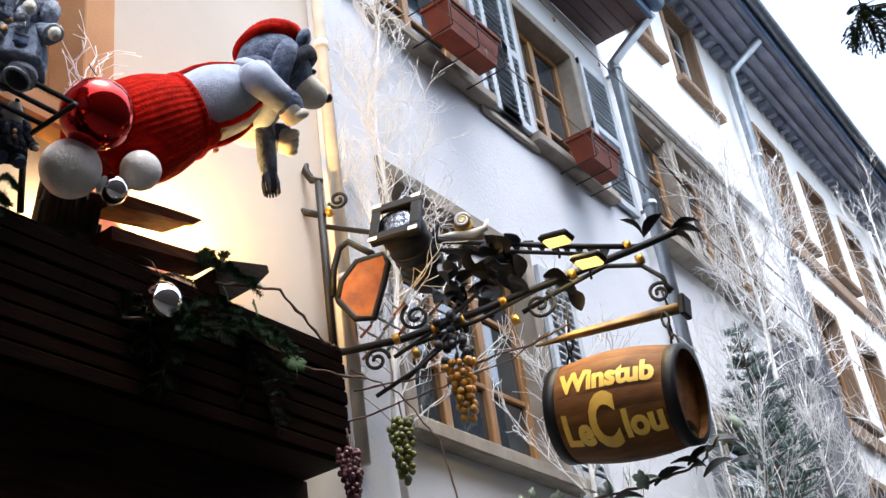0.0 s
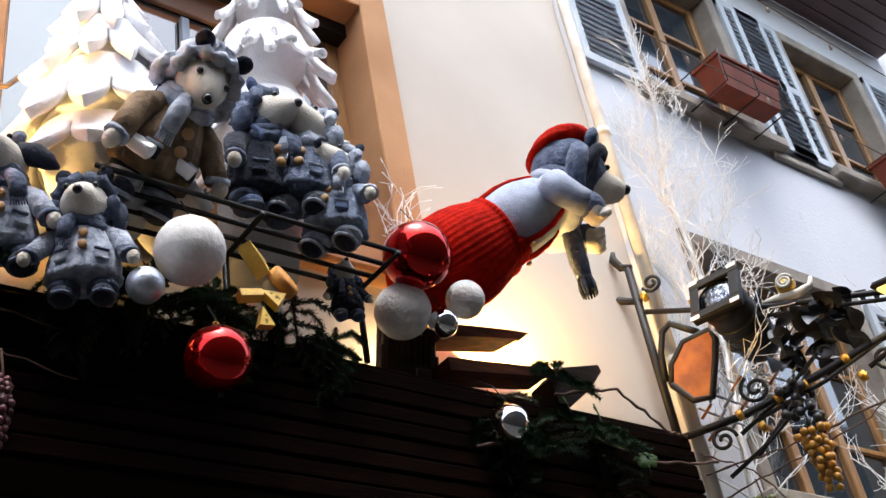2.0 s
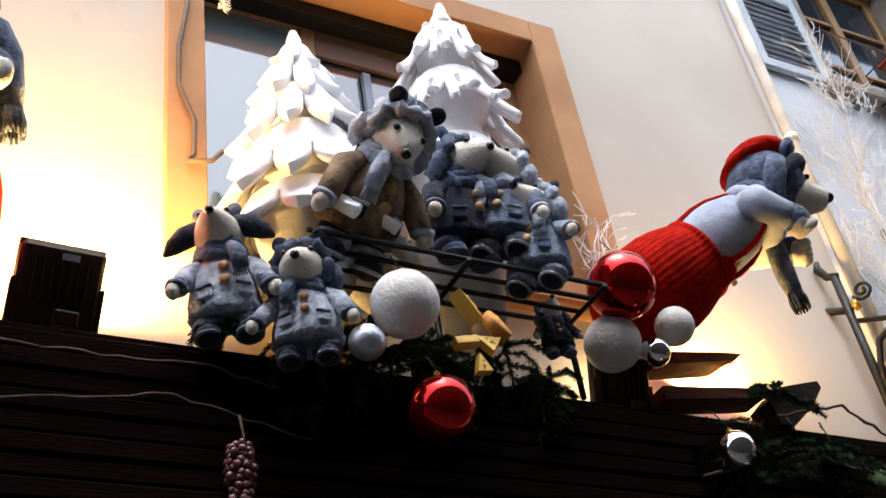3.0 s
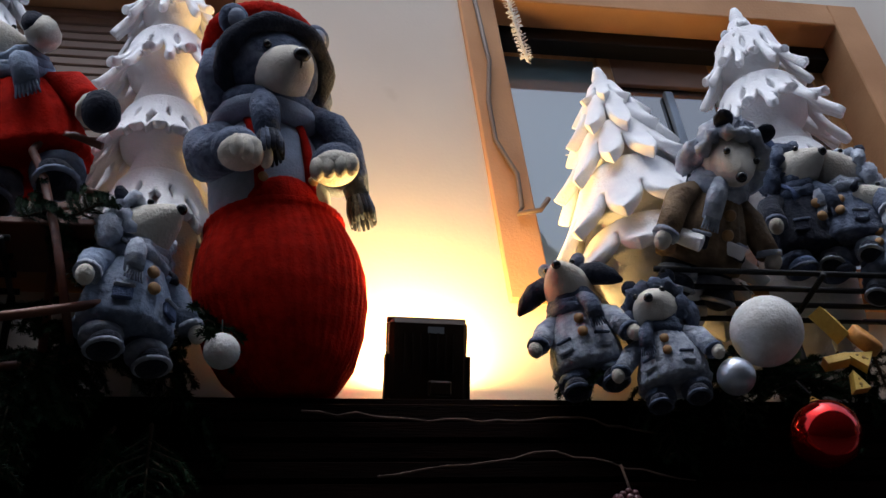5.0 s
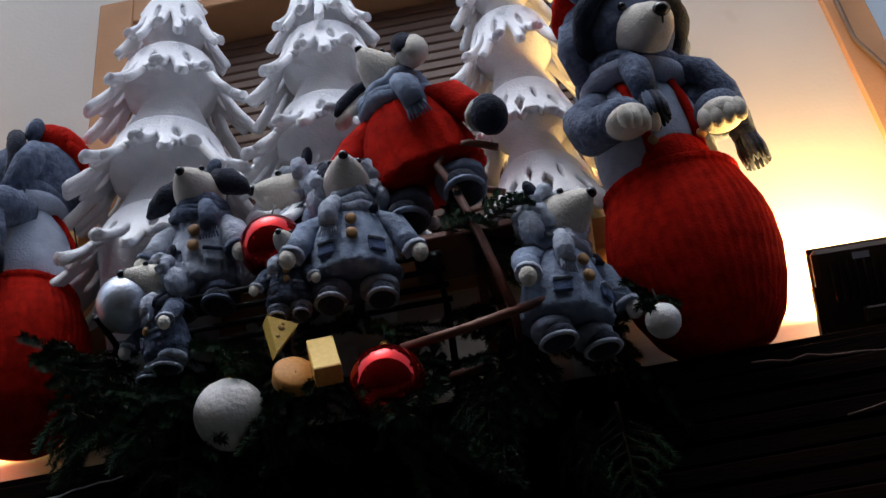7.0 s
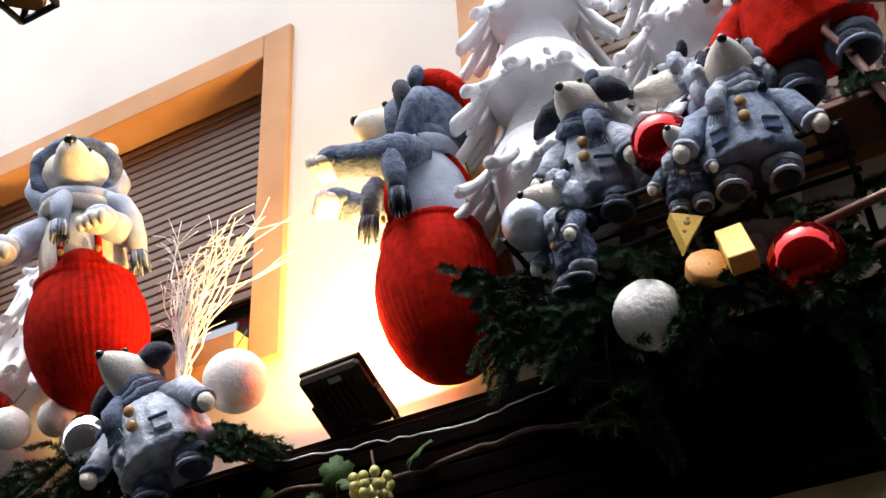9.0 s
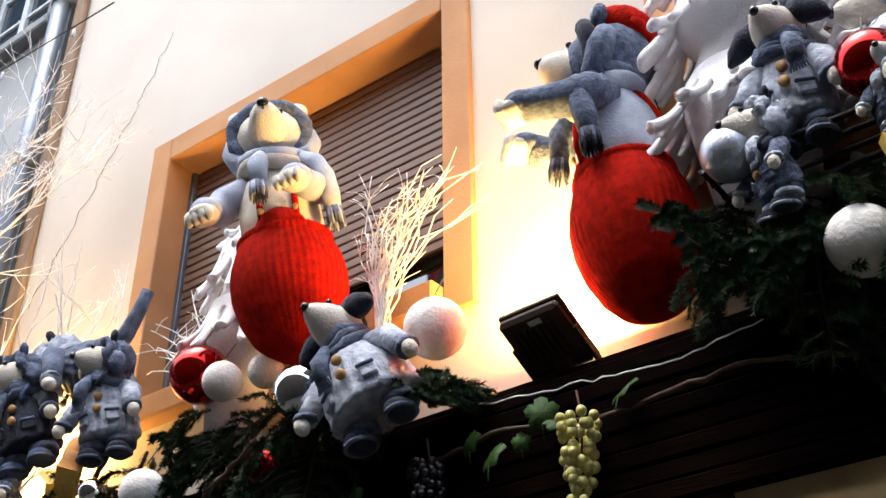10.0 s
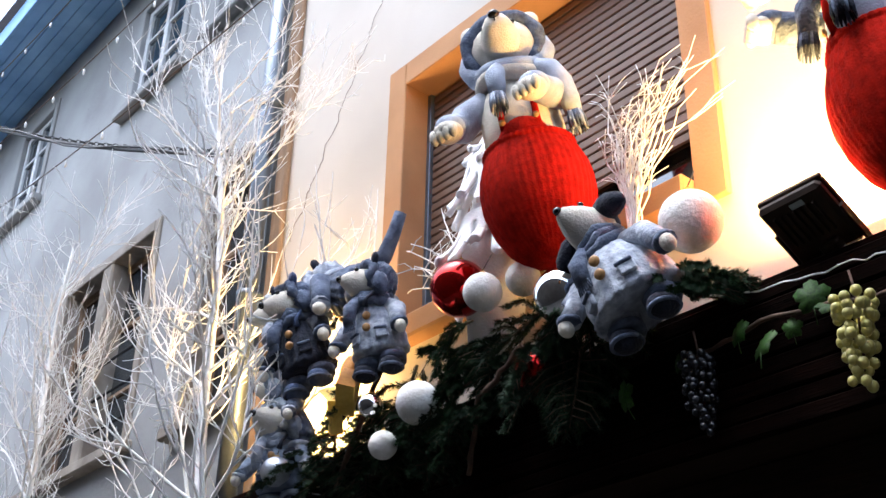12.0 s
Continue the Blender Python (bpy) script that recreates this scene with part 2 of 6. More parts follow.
def wall_with_holes(m, x0, x1, z0, z1, y0, y1, holes):
    """Wall slab cut into blocks round its openings (x0, x1, z0, z1)."""
    xs = sorted({x0, x1, *[h[0] for h in holes], *[h[1] for h in holes]})
    for a, b in zip(xs, xs[1:]):
        col = sorted([h for h in holes if h[0] <= a and h[1] >= b], key=lambda h: h[2])
        z = z0
        for h in col:
            if h[2] > z:
                m.box(((a + b) / 2, (y0 + y1) / 2, (z + h[2]) / 2), (b - a, y1 - y0, h[2] - z))
            z = h[3]
        if z1 > z:
            m.box(((a + b) / 2, (y0 + y1) / 2, (z + z1) / 2), (b - a, y1 - y0, z1 - z))
    return m


# ---- setting ----
g = Mesh()
g.add([(-400, -400, 0), (400, -400, 0), (400, 400, 0), (-400, 400, 0)], [(0, 1, 2, 3)])
thing("ground", g, PAVING, "dark stone paving of the narrow street", "street", kind="structure")

RW, MW, LW = (0.555, 2.515), (-2.36, -0.25), (-5.455, -3.233)
ZB, ZT = 4.16, 5.99
SW = 0.155
OPEN = [(a + 0.03, b - 0.03, ZB + 0.03, ZT - 0.03) for a, b in (RW, MW, LW)]
thing("wall_north", wall_with_holes(Mesh(), -6.66, 3.87, 0, 9.6, 3.0, 3.4, OPEN), CREAM, "cream rendered facade of the decorated tavern", "wall", kind="structure")
# Unseen slab, dark so that nothing bright shows through the openings.
thing("room_shade_slab", span(-6.6, 3.8, 6.0, 6.2, 0, 9.6), DARKWOOD_AND_SHADE, "unseen dark slab that keeps the rooms behind dark", "wall", kind="structure")
# Added out of view: these three block low and frontal skylight.
thing("blocker_wall_east", span(30.2, 30.6, -12, 14, 0, 9.0), BLOCKERWALL, "unseen dark slab blocking low skylight at the street end", "wall", kind="structure")
thing("blocker_wall_west", span(-30.6, -30.2, -12, 14, 0, 8.0), BLOCKERWALL, "unseen dark slab blocking low skylight at the street end", "wall", kind="structure")
thing("blocker_wall_south", span(-28, 30, -1.7, -1.4, 0, 7.8), BLOCKERWALL, "unseen facade across the street, kept dark to cut front light", "wall", kind="structure")

for i, (a, b) in enumerate((RW, MW, LW)):
    w = empty("window_%d" % (i + 1), ((a + b) / 2, 3.0, ZB), "wide window with a brown sandstone surround", "window", kind="structure")
    y0, y1 = 2.972, 3.26
    part("jamb", span(a, a + SW, y0, y1, ZB, ZT, 0.006), SAND, w)
    part("jamb", span(b - SW, b, y0, y1, ZB, ZT, 0.006), SAND, w)
    part("lintel", span(a + SW, b - SW, y0, y1, ZT - SW, ZT, 0.006), SAND, w)
    part("window_sill", span(a + SW, b - SW, 2.90, y1, ZB, ZB + 0.13, 0.012), SAND, w)
    xa, xb, zb, zt = a + SW, b - SW, ZB + 0.13, ZT - SW
    if i == 0:
        fy = 3.2
        part("window_frame", span(xa, xb, fy, fy + 0.07, zt - 0.07, zt, 0.005), FRAMEWOOD, w)
        part("window_frame", span(xa, xb, fy, fy + 0.07, zb, zb + 0.07, 0.005), FRAMEWOOD, w)
        # Solid black strip stands in for the shade inside the roller slot.
        part("slot_shade_strip", span(xa, xb, fy - 0.09, fy - 0.002, zt - 0.085, zt - 0.002, 0.003), BLACKCASE, w, "black strip for the shade in the roller blind slot")
        third = (xb - xa) / 3
        for k in range(4):
            x = xa + third * k
            x = min(max(x, xa + 0.035), xb - 0.035)
            part("mullion", span(x - 0.035, x + 0.035, fy - 0.004, fy + 0.066, zb + 0.07, zt - 0.07, 0.006), FRAMEWOOD, w)
        for k in range(3):
            x0, x1 = xa + third * k + 0.035, xa + third * (k + 1) - 0.035
            part("pane", span(x0, x1, fy + 0.03, fy + 0.04, zb + 0.07, zt - 0.07), PALEPANE if k == 0 else GLASS, w)
            if k:
                part("casement", span(x0, x1, fy + 0.004, fy + 0.028, zt - 0.24, zt - 0.07, 0.004), SLATE, w, "brown top board of the casement")
                part("glazing_bar", span((x0 + x1) / 2 - 0.02, (x0 + x1) / 2 + 0.02, fy - 0.005, fy + 0.025, zb + 0.07, zt - 0.28, 0.004), DARKZINC, w)
                part("glazing_bar", span(x0, x1, fy - 0.002, fy + 0.024, zb + 0.72, zb + 0.75, 0.004), DARKZINC, w)
    else:
        low = zb + (0.28 if i == 1 else 0.34)
        pitch = 0.052
        n = int((zt - low) / pitch)
        sl = span(xa, xb, 3.165, 3.18, 0, pitch * 0.9, 0.006).data("slat", SLATE)
        for k in range(n):
            o = new("slat", sl)
            o.parent = w
            o.matrix_parent_inverse = Matrix.Translation(w.location).inverted()
            o.location = (0, 0, low + k * pitch)
        part("pane", span(xa, xb, 3.235, 3.245, zb, low + 0.3), GLASS, w)
        part("backing", span(xa, xb, 3.19, 3.20, low, zt), DARKWOOD_AND_SHADE, w)
        part("guide_rail", span(xa, xa + 0.03, 3.14, 3.19, zb, zt, 0.003), DARKZINC, w)
        part("guide_rail", span(xb - 0.03, xb, 3.14, 3.19, zb, zt, 0.003), DARKZINC, w)

# canopy ledge over the shopfront
led = empty("canopy", (-1.2, 2.85, 3.05), "weathered wooden canopy with a ledge, coloured near black for its shade", "canopy", kind="structure")
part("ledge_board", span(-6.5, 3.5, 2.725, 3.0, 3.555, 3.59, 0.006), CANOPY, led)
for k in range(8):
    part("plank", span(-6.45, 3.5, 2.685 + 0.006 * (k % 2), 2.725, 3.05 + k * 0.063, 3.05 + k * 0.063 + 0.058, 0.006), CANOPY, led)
part("underside", span(-6.45, 3.5, 2.73, 2.998, 3.06, 3.09), DARKWOOD_AND_SHADE, led)
part("underside", span(-6.45, 3.5, 2.73, 2.75, 3.09, 3.55), DARKWOOD_AND_SHADE, led)
thing("shopfront", wall_with_holes(Mesh(), -6.45, -2.27, 0, 3.05, 2.93, 2.998, [(-4.8, -3.4, 0, 2.3)]), DARKWOOD_AND_SHADE, "dark wooden shopfront panelling", "shopfront", kind="structure")
# Added panel, dark so the space below the canopy stays black.
thing("under_canopy_shade_panel", span(-0.895, 3.5, 2.94, 2.998, 0, 3.05), DARKWOOD_AND_SHADE, "dark panel put where shade falls under the canopy", "wall", kind="structure")
thing("pier", span(-2.20, -0.9, 2.74, 2.998, 0, 3.046), OCHRE, "ochre plastered pier under the canopy", "wall", kind="structure")


# ---- floodlights ----
def floodlight(x, y, z, tilt, turn, label):
    w = empty("floodlight", (x, y, z), label, "floodlight", "floodlights on the ledge")
    r = Euler((radians(tilt), 0, radians(turn))).to_matrix()

    def place(c):
        return Vector((x, y, z + 0.02)) + r @ Vector(c)
    part("housing", boxm(place((0, 0, 0.17)), (0.242, 0.045, 0.248), 0.014, r), BROWNCASE, w)
    for k in range(7):
        part("fin", boxm(place((-0.075 + k * 0.025, -0.03, 0.19)), (0.005, 0.02, 0.12), 0, r), BROWNCASE, w)
    m = Mesh()
    for dz in (-0.122, 0.122):
        m.box(place((0, 0.028, 0.17 + dz)), (0.245, 0.02, 0.018), 0, r, 0.003)
    for dx in (-0.114, 0.114):
        m.box(place((dx, 0.028, 0.17)), (0.018, 0.02, 0.228), 0, r, 0.003)
    part("bezel", m, BROWNCASE, w)
    part("glass", boxm(place((0, 0.026, 0.17)), (0.208, 0.004, 0.22), 0, r), LED, w, "glowing warm glass")
    for s in (-1, 1):
        part("bracket", boxm(place((s * 0.126, 0, 0.09)), (0.012, 0.03, 0.19), 0.002, r), BROWNCASE, w)
    part("foot", boxm((x, y, z + 0.008), (0.26, 0.045, 0.014), 0.002), BROWNCASE, w)
    part("junction_box", boxm(place((0.03, -0.042, 0.085)), (0.07, 0.04, 0.045), 0.006, r), BROWNCASE, w)
    part("rating_label", boxm(place((0.02, -0.0235, 0.26)), (0.05, 0.002, 0.02), 0, r), SHUTTER, w)
    return w


floodlight(0.19, 2.86, 3.59, 32, 2, "black floodlight lit towards the cream wall")
floodlight(-2.74, 2.84, 3.59, 60, -4, "black floodlight tilted back towards the wall")
floodlight(2.24, 2.92, 3.59, 15, 0, "black floodlight hidden behind the boards")
floodlight(-5.85, 2.80, 3.59, 25, 0, "black floodlight behind the plush mice")


# ---- plush bears ----
def rx(a):
    return Matrix.Rotation(radians(a), 3, 'X')


def ry(a):
    return Matrix.Rotation(radians(a), 3, 'Y')


def rz(a):
    return Matrix.Rotation(radians(a), 3, 'Z')


TAILS = (((0.11, -0.07, 0.88), (0.175, -0.10, 0.82), (0.205, -0.11, 0.74), (0.215, -0.10, 0.65), (0.22, -0.10, 0.58)), ((-0.04, -0.115, 0.88), (-0.055, -0.18, 0.80), (-0.06, -0.20, 0.69)))


def bear_mesh(pale=False, paws=((-0.146, -0.215, 0.742), (0.146, -0.215, 0.742)), nod=0, turn=0, tails=TAILS, shirt_sleeves=False):
    m = Mesh()
    RED, GREY, DARK, PALE, CREAMY, BLACK, BTN = range(7)
    prof = [(0.0, 0.0), (0.07, 0.0), (0.125, 0.025), (0.175, 0.085), (0.213, 0.17), (0.233, 0.26), (0.234, 0.34), (0.224, 0.40), (0.208, 0.45), (0.192, 0.495), (0.196, 0.507), (0.195, 0.52), (0.182, 0.528), (0.12, 0.53)]
    fine = []
    for (r0, z0), (r1, z1) in zip(prof, prof[1:]):
        for k in range(4):
            fine.append((r0 + (r1 - r0) * k / 4, z0 + (z1 - z0) * k / 4))
    fine.append(prof[-1])
    o = len(m.v)
    m.lathe(fine, RED, 240, ribs=48, rib=0.0075, sy=0.92)
    # slack cloth: the knitted sack sags and creases
    m.v[o:] = [(x * (1 + 0.035 * noise.noise((x * 4, y * 4, z * 3))), y * (1 + 0.035 * noise.noise((x * 4 + 7, y * 4, z * 3))), z) for x, y, z in m.v[o:]]
    # fleece shirt
    m.ball((0, 0.012, 0.64), (0.172, 0.156, 0.26), PALE, seg=32, rings=20, rough=0.05, freq=3)
    # bib, straps and seams
    m.ball((0, -0.088, 0.53), (0.105, 0.082, 0.10), RED, seg=96, rings=14, ribs=24, rib=0.008)
    for s in (-1, 1):
        run = [(-1, 0.56), (-1, 0.64), (-1, 0.72), (-1, 0.80), (-1, 0.85), (1, 0.85), (1, 0.80), (1, 0.72), (1, 0.64), (1, 0.56), (1, 0.50)]
        m.tube([(s * 0.072, 0.012 + f * 0.163 * math.sqrt(max(0.0, 1 - (0.072 / 0.172) ** 2 - ((z - 0.64) / 0.26) ** 2)), z) for f, z in run], 0.014, RED, 6)
        m.ball((s * 0.07, -0.158, 0.585), (0.015, 0.009, 0.015), BTN, seg=10, rings=6)
    m.tube([(0.02, 0.160, 0.86), (0.0, 0.176, 0.76), (0.0, 0.176, 0.60)], 0.003, DARK, 4)
    # scarf wound twice round the neck, with hanging tails
    for k in range(2):
        pts = [(0.126 * math.cos(a), 0.0 + 0.118 * math.sin(a), 0.855 + 0.034 * k + 0.014 * math.sin(a * 2 + k)) for a in [i * math.pi / 12 for i in range(25)]]
        m.tube(pts, 0.038, GREY if k else PALE, 12)
    for tail in tails:
        m.tube(tail, [0.032] + [0.043] * (len(tail) - 2) + [0.034], GREY, 10)
        end = Vector(tail[-1])
        hang = (end - Vector(tail[-2])).normalized()
        u = hang.orthogonal().normalized()
        v = hang.cross(u)
        for k in range(16):
            a = k * 0.393
            o = u * math.cos(a) + v * math.sin(a)
            m.tube([end + o * 0.022 - hang * 0.01, end + o * 0.032 + hang * 0.04, end + o * 0.034 + hang * 0.085], [0.011, 0.010, 0.004], DARK if k % 3 else GREY, 4)
    # head with a long pale snout
    body, m = m, Mesh()
    m.ball((0, -0.01, 1.03), (0.150, 0.150, 0.140), CREAMY if pale else GREY, seg=32, rings=18, rough=0.03)
    m.lathe([(0.0, 0.122), (0.026, 0.119), (0.046, 0.105), (0.060, 0.08), (0.070, 0.05), (0.082, 0.015), (0.090, -0.02)], CREAMY, 24, (0, -0.125, 1.010), rx(84))
    m.ball((0, -0.246, 1.040), (0.026, 0.022, 0.021), BLACK, seg=14, rings=8)
    m.tube([(0, -0.249, 1.03), (0, -0.244, 1.002), (0, -0.224, 0.985)], 0.004, BLACK, 4)
    for s in (-1, 1):
        m.tube([(0, -0.226, 0.984), (s * 0.022, -0.206, 0.976), (s * 0.04, -0.179, 0.980)], 0.0035, BLACK, 4)
        m.ball((s * 0.062, -0.140, 1.082), 0.013, BLACK, seg=10, rings=6)
        m.ball((s * 0.130, -0.035, 1.165), (0.046, 0.030, 0.048), PALE if pale else GREY, seg=16, rings=10)
        m.ball((s * 0.128, -0.056, 1.163), (0.030, 0.014, 0.032), PALE, seg=12, rings=8)
        # hood flaps down to the scarf
        m.tube([(s * 0.150, 0.0, 1.06), (s * 0.162, -0.01, 0.99), (s * 0.140, -0.02, 0.92), (s * 0.10, -0.05, 0.885)], [0.045, 0.052, 0.048, 0.03], GREY, 12)
    # hood round the back of the head, with a rolled edge
    m.ball((0, 0.035, 1.035), (0.172, 0.150, 0.158), GREY, seg=32, rings=18, rough=0.05, freq=4)
    pts = [(0.158 * math.cos(a), -0.062 - 0.035 * math.sin(a), 1.03 + 0.138 * math.sin(a)) for a in [math.pi * (-0.28 + 1.56 * i / 28) for i in range(29)]]
    m.tube(pts, [0.030 + 0.004 * math.sin(i * 1.3) for i in range(29)], DARK, 10)
    # knitted beret
    m.ball((0, 0.070, 1.150), (0.172, 0.150, 0.088), RED, rx(-30), 160, 18, 0.03, 5, ribs=40, rib=0.007)
    m.tube([(0.150 * math.cos(a), 0.085 + 0.110 * math.sin(a), 1.130 - 0.075 * math.sin(a)) for a in [i * math.pi / 14 for i in range(29)]], 0.022, RED, 8)
    m.ball((-0.02, 0.115, 1.243), (0.028, 0.028, 0.022), RED, seg=12, rings=8, rough=0.2)
    swing = rz(turn) @ rx(nod)
    pivot = Vector((0, 0.0, 0.93))
    head, m = m, body
    m.add([pivot + swing @ (Vector(v) - pivot) for v in head.v], head.f)
    m.mi[-len(head.f):] = head.mi
    # arms in grey sleeves, cream paws with four toes
    for s, hd in zip((-1, 1), paws):
        hd = Vector(hd)
        sh = Vector((s * 0.125, 0.0, 0.80))
        el = sh.lerp(hd, 0.5) + Vector((s * 0.05, 0.02, -0.035))
        m.tube([sh, sh.lerp(el, 0.6) + Vector((s * 0.02, 0.0, 0.0)), el, el.lerp(hd, 0.6), hd], [0.062, 0.072, 0.068, 0.060, 0.058], PALE if shirt_sleeves else GREY, 16)
        out = (hd - el).normalized()
        m.ball(hd + out * 0.02, (0.066, 0.068, 0.056), GREY, seg=18, rings=12)
        m.ball(hd + out * 0.045 + Vector((0, 0, -0.020)), (0.064, 0.062, 0.044), CREAMY, seg=18, rings=12)
        across = out.cross(Vector((0, 0, 1)))
        across = across.normalized() if across.length > 0.1 else Vector((1, 0, 0))
        for k in range(4):
            m.ball(hd + out * 0.088 + across * (k - 1.5) * 0.031 + Vector((0, 0, -0.026)), (0.020, 0.024, 0.036), CREAMY, seg=12, rings=8)
    # The pale set is the same fur lightened, with floodlight put into its colour.
    fur = [PALEPLUSH, GREYPLUSH, CREAMPLUSH] if pale else [GREYPLUSH, DARKPLUSH, PALEPLUSH]
    return m.data("plush_bear", [REDKNIT, *fur, CREAMPLUSH, BLACKBEAD, BUTTON])


def bear(x, y, z, face, lean, size, label, side=0, **k):
    ob = new("plush_bear", bear_mesh(**k))
    ob.matrix_world = Matrix.Translation((x, y, z)) @ (rz(face) @ ry(side) @ rx(lean)).to_4x4() @ Matrix.Scale(size, 4)
    return tagged(ob, label, "plush bear", "plush bears on the ledge")


bear(-0.22, 2.78, 3.60, 12, 9, 1.13, "grey plush bear in red knitted dungarees and beret", -7, paws=((-0.150, -0.15, 0.665), (0.135, -0.165, 0.64)), nod=24, turn=8)
bear(-2.40, 2.80, 3.73, -62, 5, 1.04, "grey plush bear in red dungarees beside a floodlight", paws=((-0.14, -0.29, 0.83), (0.14, -0.28, 0.80)), nod=-16)
# Paler fur here stands in for the warm floodlight on its front.
bear(-3.84, 2.64, 3.97, 36, 3, 1.01, "plush bear in red dungarees before a shutter, fur paled as floodlit", -10, pale=True, paws=((-0.28, -0.10, 0.66), (0.10, -0.22, 0.67)), nod=-8)
bear(2.22, 2.86, 4.02, 58, 60, 0.95, "plush bear in red dungarees leaning out from the wall", paws=((-0.15, -0.17, 0.86), (0.15, -0.16, 0.92)), nod=-34, shirt_sleeves=True,
     tails=(((0.07, -0.10, 0.86), (0.10, -0.18, 0.83), (0.11, -0.26, 0.79), (0.11, -0.34, 0.75)),))


# ---- white felt fir trees ----
F, P, L = "fringe", "pierced", "leaf"


def cleft(s, kind, which):
    """How far the slit beside a finger eats into it at the way s from root to tip."""
    def almond(a, b, w):
        return w * math.sin(math.pi * (s - a) / (b - a)) ** 0.8 if a < s < b else 0.0
    if kind == "leaf":
        return 0.0 if s < 0.42 else ((s - 0.42) / 0.58) ** 2.0
    if kind == "pierced":
        if which:
            return almond(0.50, 0.76, 0.62) + (0.0 if s < 0.84 else 0.46 * ((s - 0.84) / 0.16) ** 0.5)
        return almond(0.34, 0.52, 0.30) + (0.0 if s < 0.80 else 0.34 * ((s - 0.80) / 0.20) ** 0.5)
    if which:
        return 0.0 if s < 0.50 else min(0.46, 0.54 * ((s - 0.50) / 0.20) ** 0.6)
    return almond(0.30, 0.56, 0.46) + (0.0 if s < 0.66 else min(0.44, 0.50 * ((s - 0.66) / 0.14) ** 0.6))


def felt_tree(x, y, top, tiers, lobes, seed, label, lean=0.0, foot=3.90):
    """A white fir: stem, pointed leader and skirts (height of the tips, their radius, kind of fringe)."""
    rnd = random.Random(seed)
    t = empty("felt_tree", (x, y, 3.59), label, "decorative tree", "white felt fir trees")
    part("pole", tubem([(x, y, 3.59), (x, y, foot + 0.1)], 0.03, 10), FELT, t)
    zlow = tiers[-1][0]

    def axis(z):
        return x + lean * (z - zlow) / (top - zlow)
    z1, r1, _ = tiers[0]
    lead = [(0.0, top + 0.012), (0.016, top), (0.030, top - 0.05)]
    for k in range(8):
        f = (k + 1) / 8
        lead.append((0.030 + (r1 * 0.40 - 0.030) * f + (0.008 if k % 2 else -0.004), top - 0.05 + (z1 + 0.06 - top + 0.05) * f))
    last = tiers[-1]
    steps = []
    for (za, ra, _), (zc, rc, kc) in zip(tiers, tiers[1:]):
        steps += [(0.34 * ra, za + 0.10), (0.60 * rc, zc + (0.16 if kc == L else 0.22)), (0.56 * rc, zc + 0.16)]
    prof = lead + steps + [(0.40 * last[1], min(foot, last[0])), (0.0, min(foot, last[0]))]
    stem = Mesh()
    stem.lathe(prof, 0, 36)
    stem.v = [(axis(pz) + px, y + py, pz) for px, py, pz in stem.v]
    part("stem", stem, FELT, t)
    rows = [0, 0.18, 0.30, 0.36, 0.41, 0.46, 0.51, 0.56, 0.60, 0.64, 0.68, 0.72, 0.76, 0.80, 0.84, 0.88, 0.92, 0.95, 0.975, 1.0]
    cols = [-1, -0.5, 0, 0.5, 1]
    for i, (zb, r0, kind) in enumerate(tiers):
        if i:
            zt, rt = (tiers[i - 1][0] + 0.10, tiers[i - 1][1] * 0.60) if kind == L else (min(tiers[i - 1][0] + 0.12, zb + 0.31), r0 * 0.50)
        else:
            zt, rt = top - (top - zb) * 0.34, r1 * 0.26
        ph = rnd.random() * 6
        count = max(8, 2 * int(round(lobes * (0.62 + 0.38 * r0 / last[1]) / 2)))
        lift = 0.0 if kind == "pierced" else 0.012 if kind == "leaf" else 0.045
        lens = [1.0 + rnd.uniform(-0.10, 0.06) - (0.06 if l % 2 else 0.0) for l in range(count)]
        idx, vs, fs = {}, [], []

        slant = math.hypot(zt - zb, r0 - rt)
        deep = min(0.74, (0.24 if kind == "leaf" else 0.22 if kind == "pierced" else 0.25) / slant)

        def vert(l, c, s, gap_l, gap_r, tip):
            w = c * (1 - (gap_l if c < 0 else gap_r))
            w *= tip
            u = l + 0.5 + w / 2
            a = 2 * math.pi * u / count + ph
            way = s / 0.36 * (1 - deep) if s < 0.36 else 1 - deep + (s - 0.36) / 0.64 * deep
            reach = way if s < 0.5 else way + (s - 0.5) / 0.5 * deep * (-1 + lens[l] if abs(w) < 0.99 else (lens[l] + lens[(l + (1 if c > 0 else -1)) % count]) / 2)
            flare = reach ** (1.1 if kind == "leaf" else 1.15 if kind == "pierced" else 1.3)
            r = rt + (r0 - rt) * flare
            away = max(0.0, s - 0.55) / 0.45
            mid = math.cos(math.pi * w / 2) if s > 0.35 else 0.0
            z = zt + (zb - zt) * (1.12 * reach - 0.12 * reach * reach if kind != "fringe" else 1.22 * reach - 0.22 * reach ** 2.5)
            z += lift * math.sin(math.pi * u) ** 2 * (1 if l % 2 else -0.6) * away + 0.020 * reach * math.sin(2 * a + i * 1.7)
            r += 0.012 * mid * away
            p = (axis(z) + r * math.cos(a), y + r * math.sin(a), z)
            key = (round(u, 3) % count, s)
            if key not in idx:
                idx[key] = len(vs)
                vs.append(p)
            return idx[key]
        for l in range(count):
            grid = []
            for s in rows:
                gl = cleft(s, kind, l % 2 == 0)
                gr = cleft(s, kind, l % 2 == 1)
                if kind == "leaf":
                    tip = 1.0
                    gl, gr = min(gl, 0.97), min(gr, 0.97)
                else:
                    tip = 1.0 if s < 0.92 else math.sqrt(max(0.12, 1 - ((s - 0.92) / 0.085) ** 2))
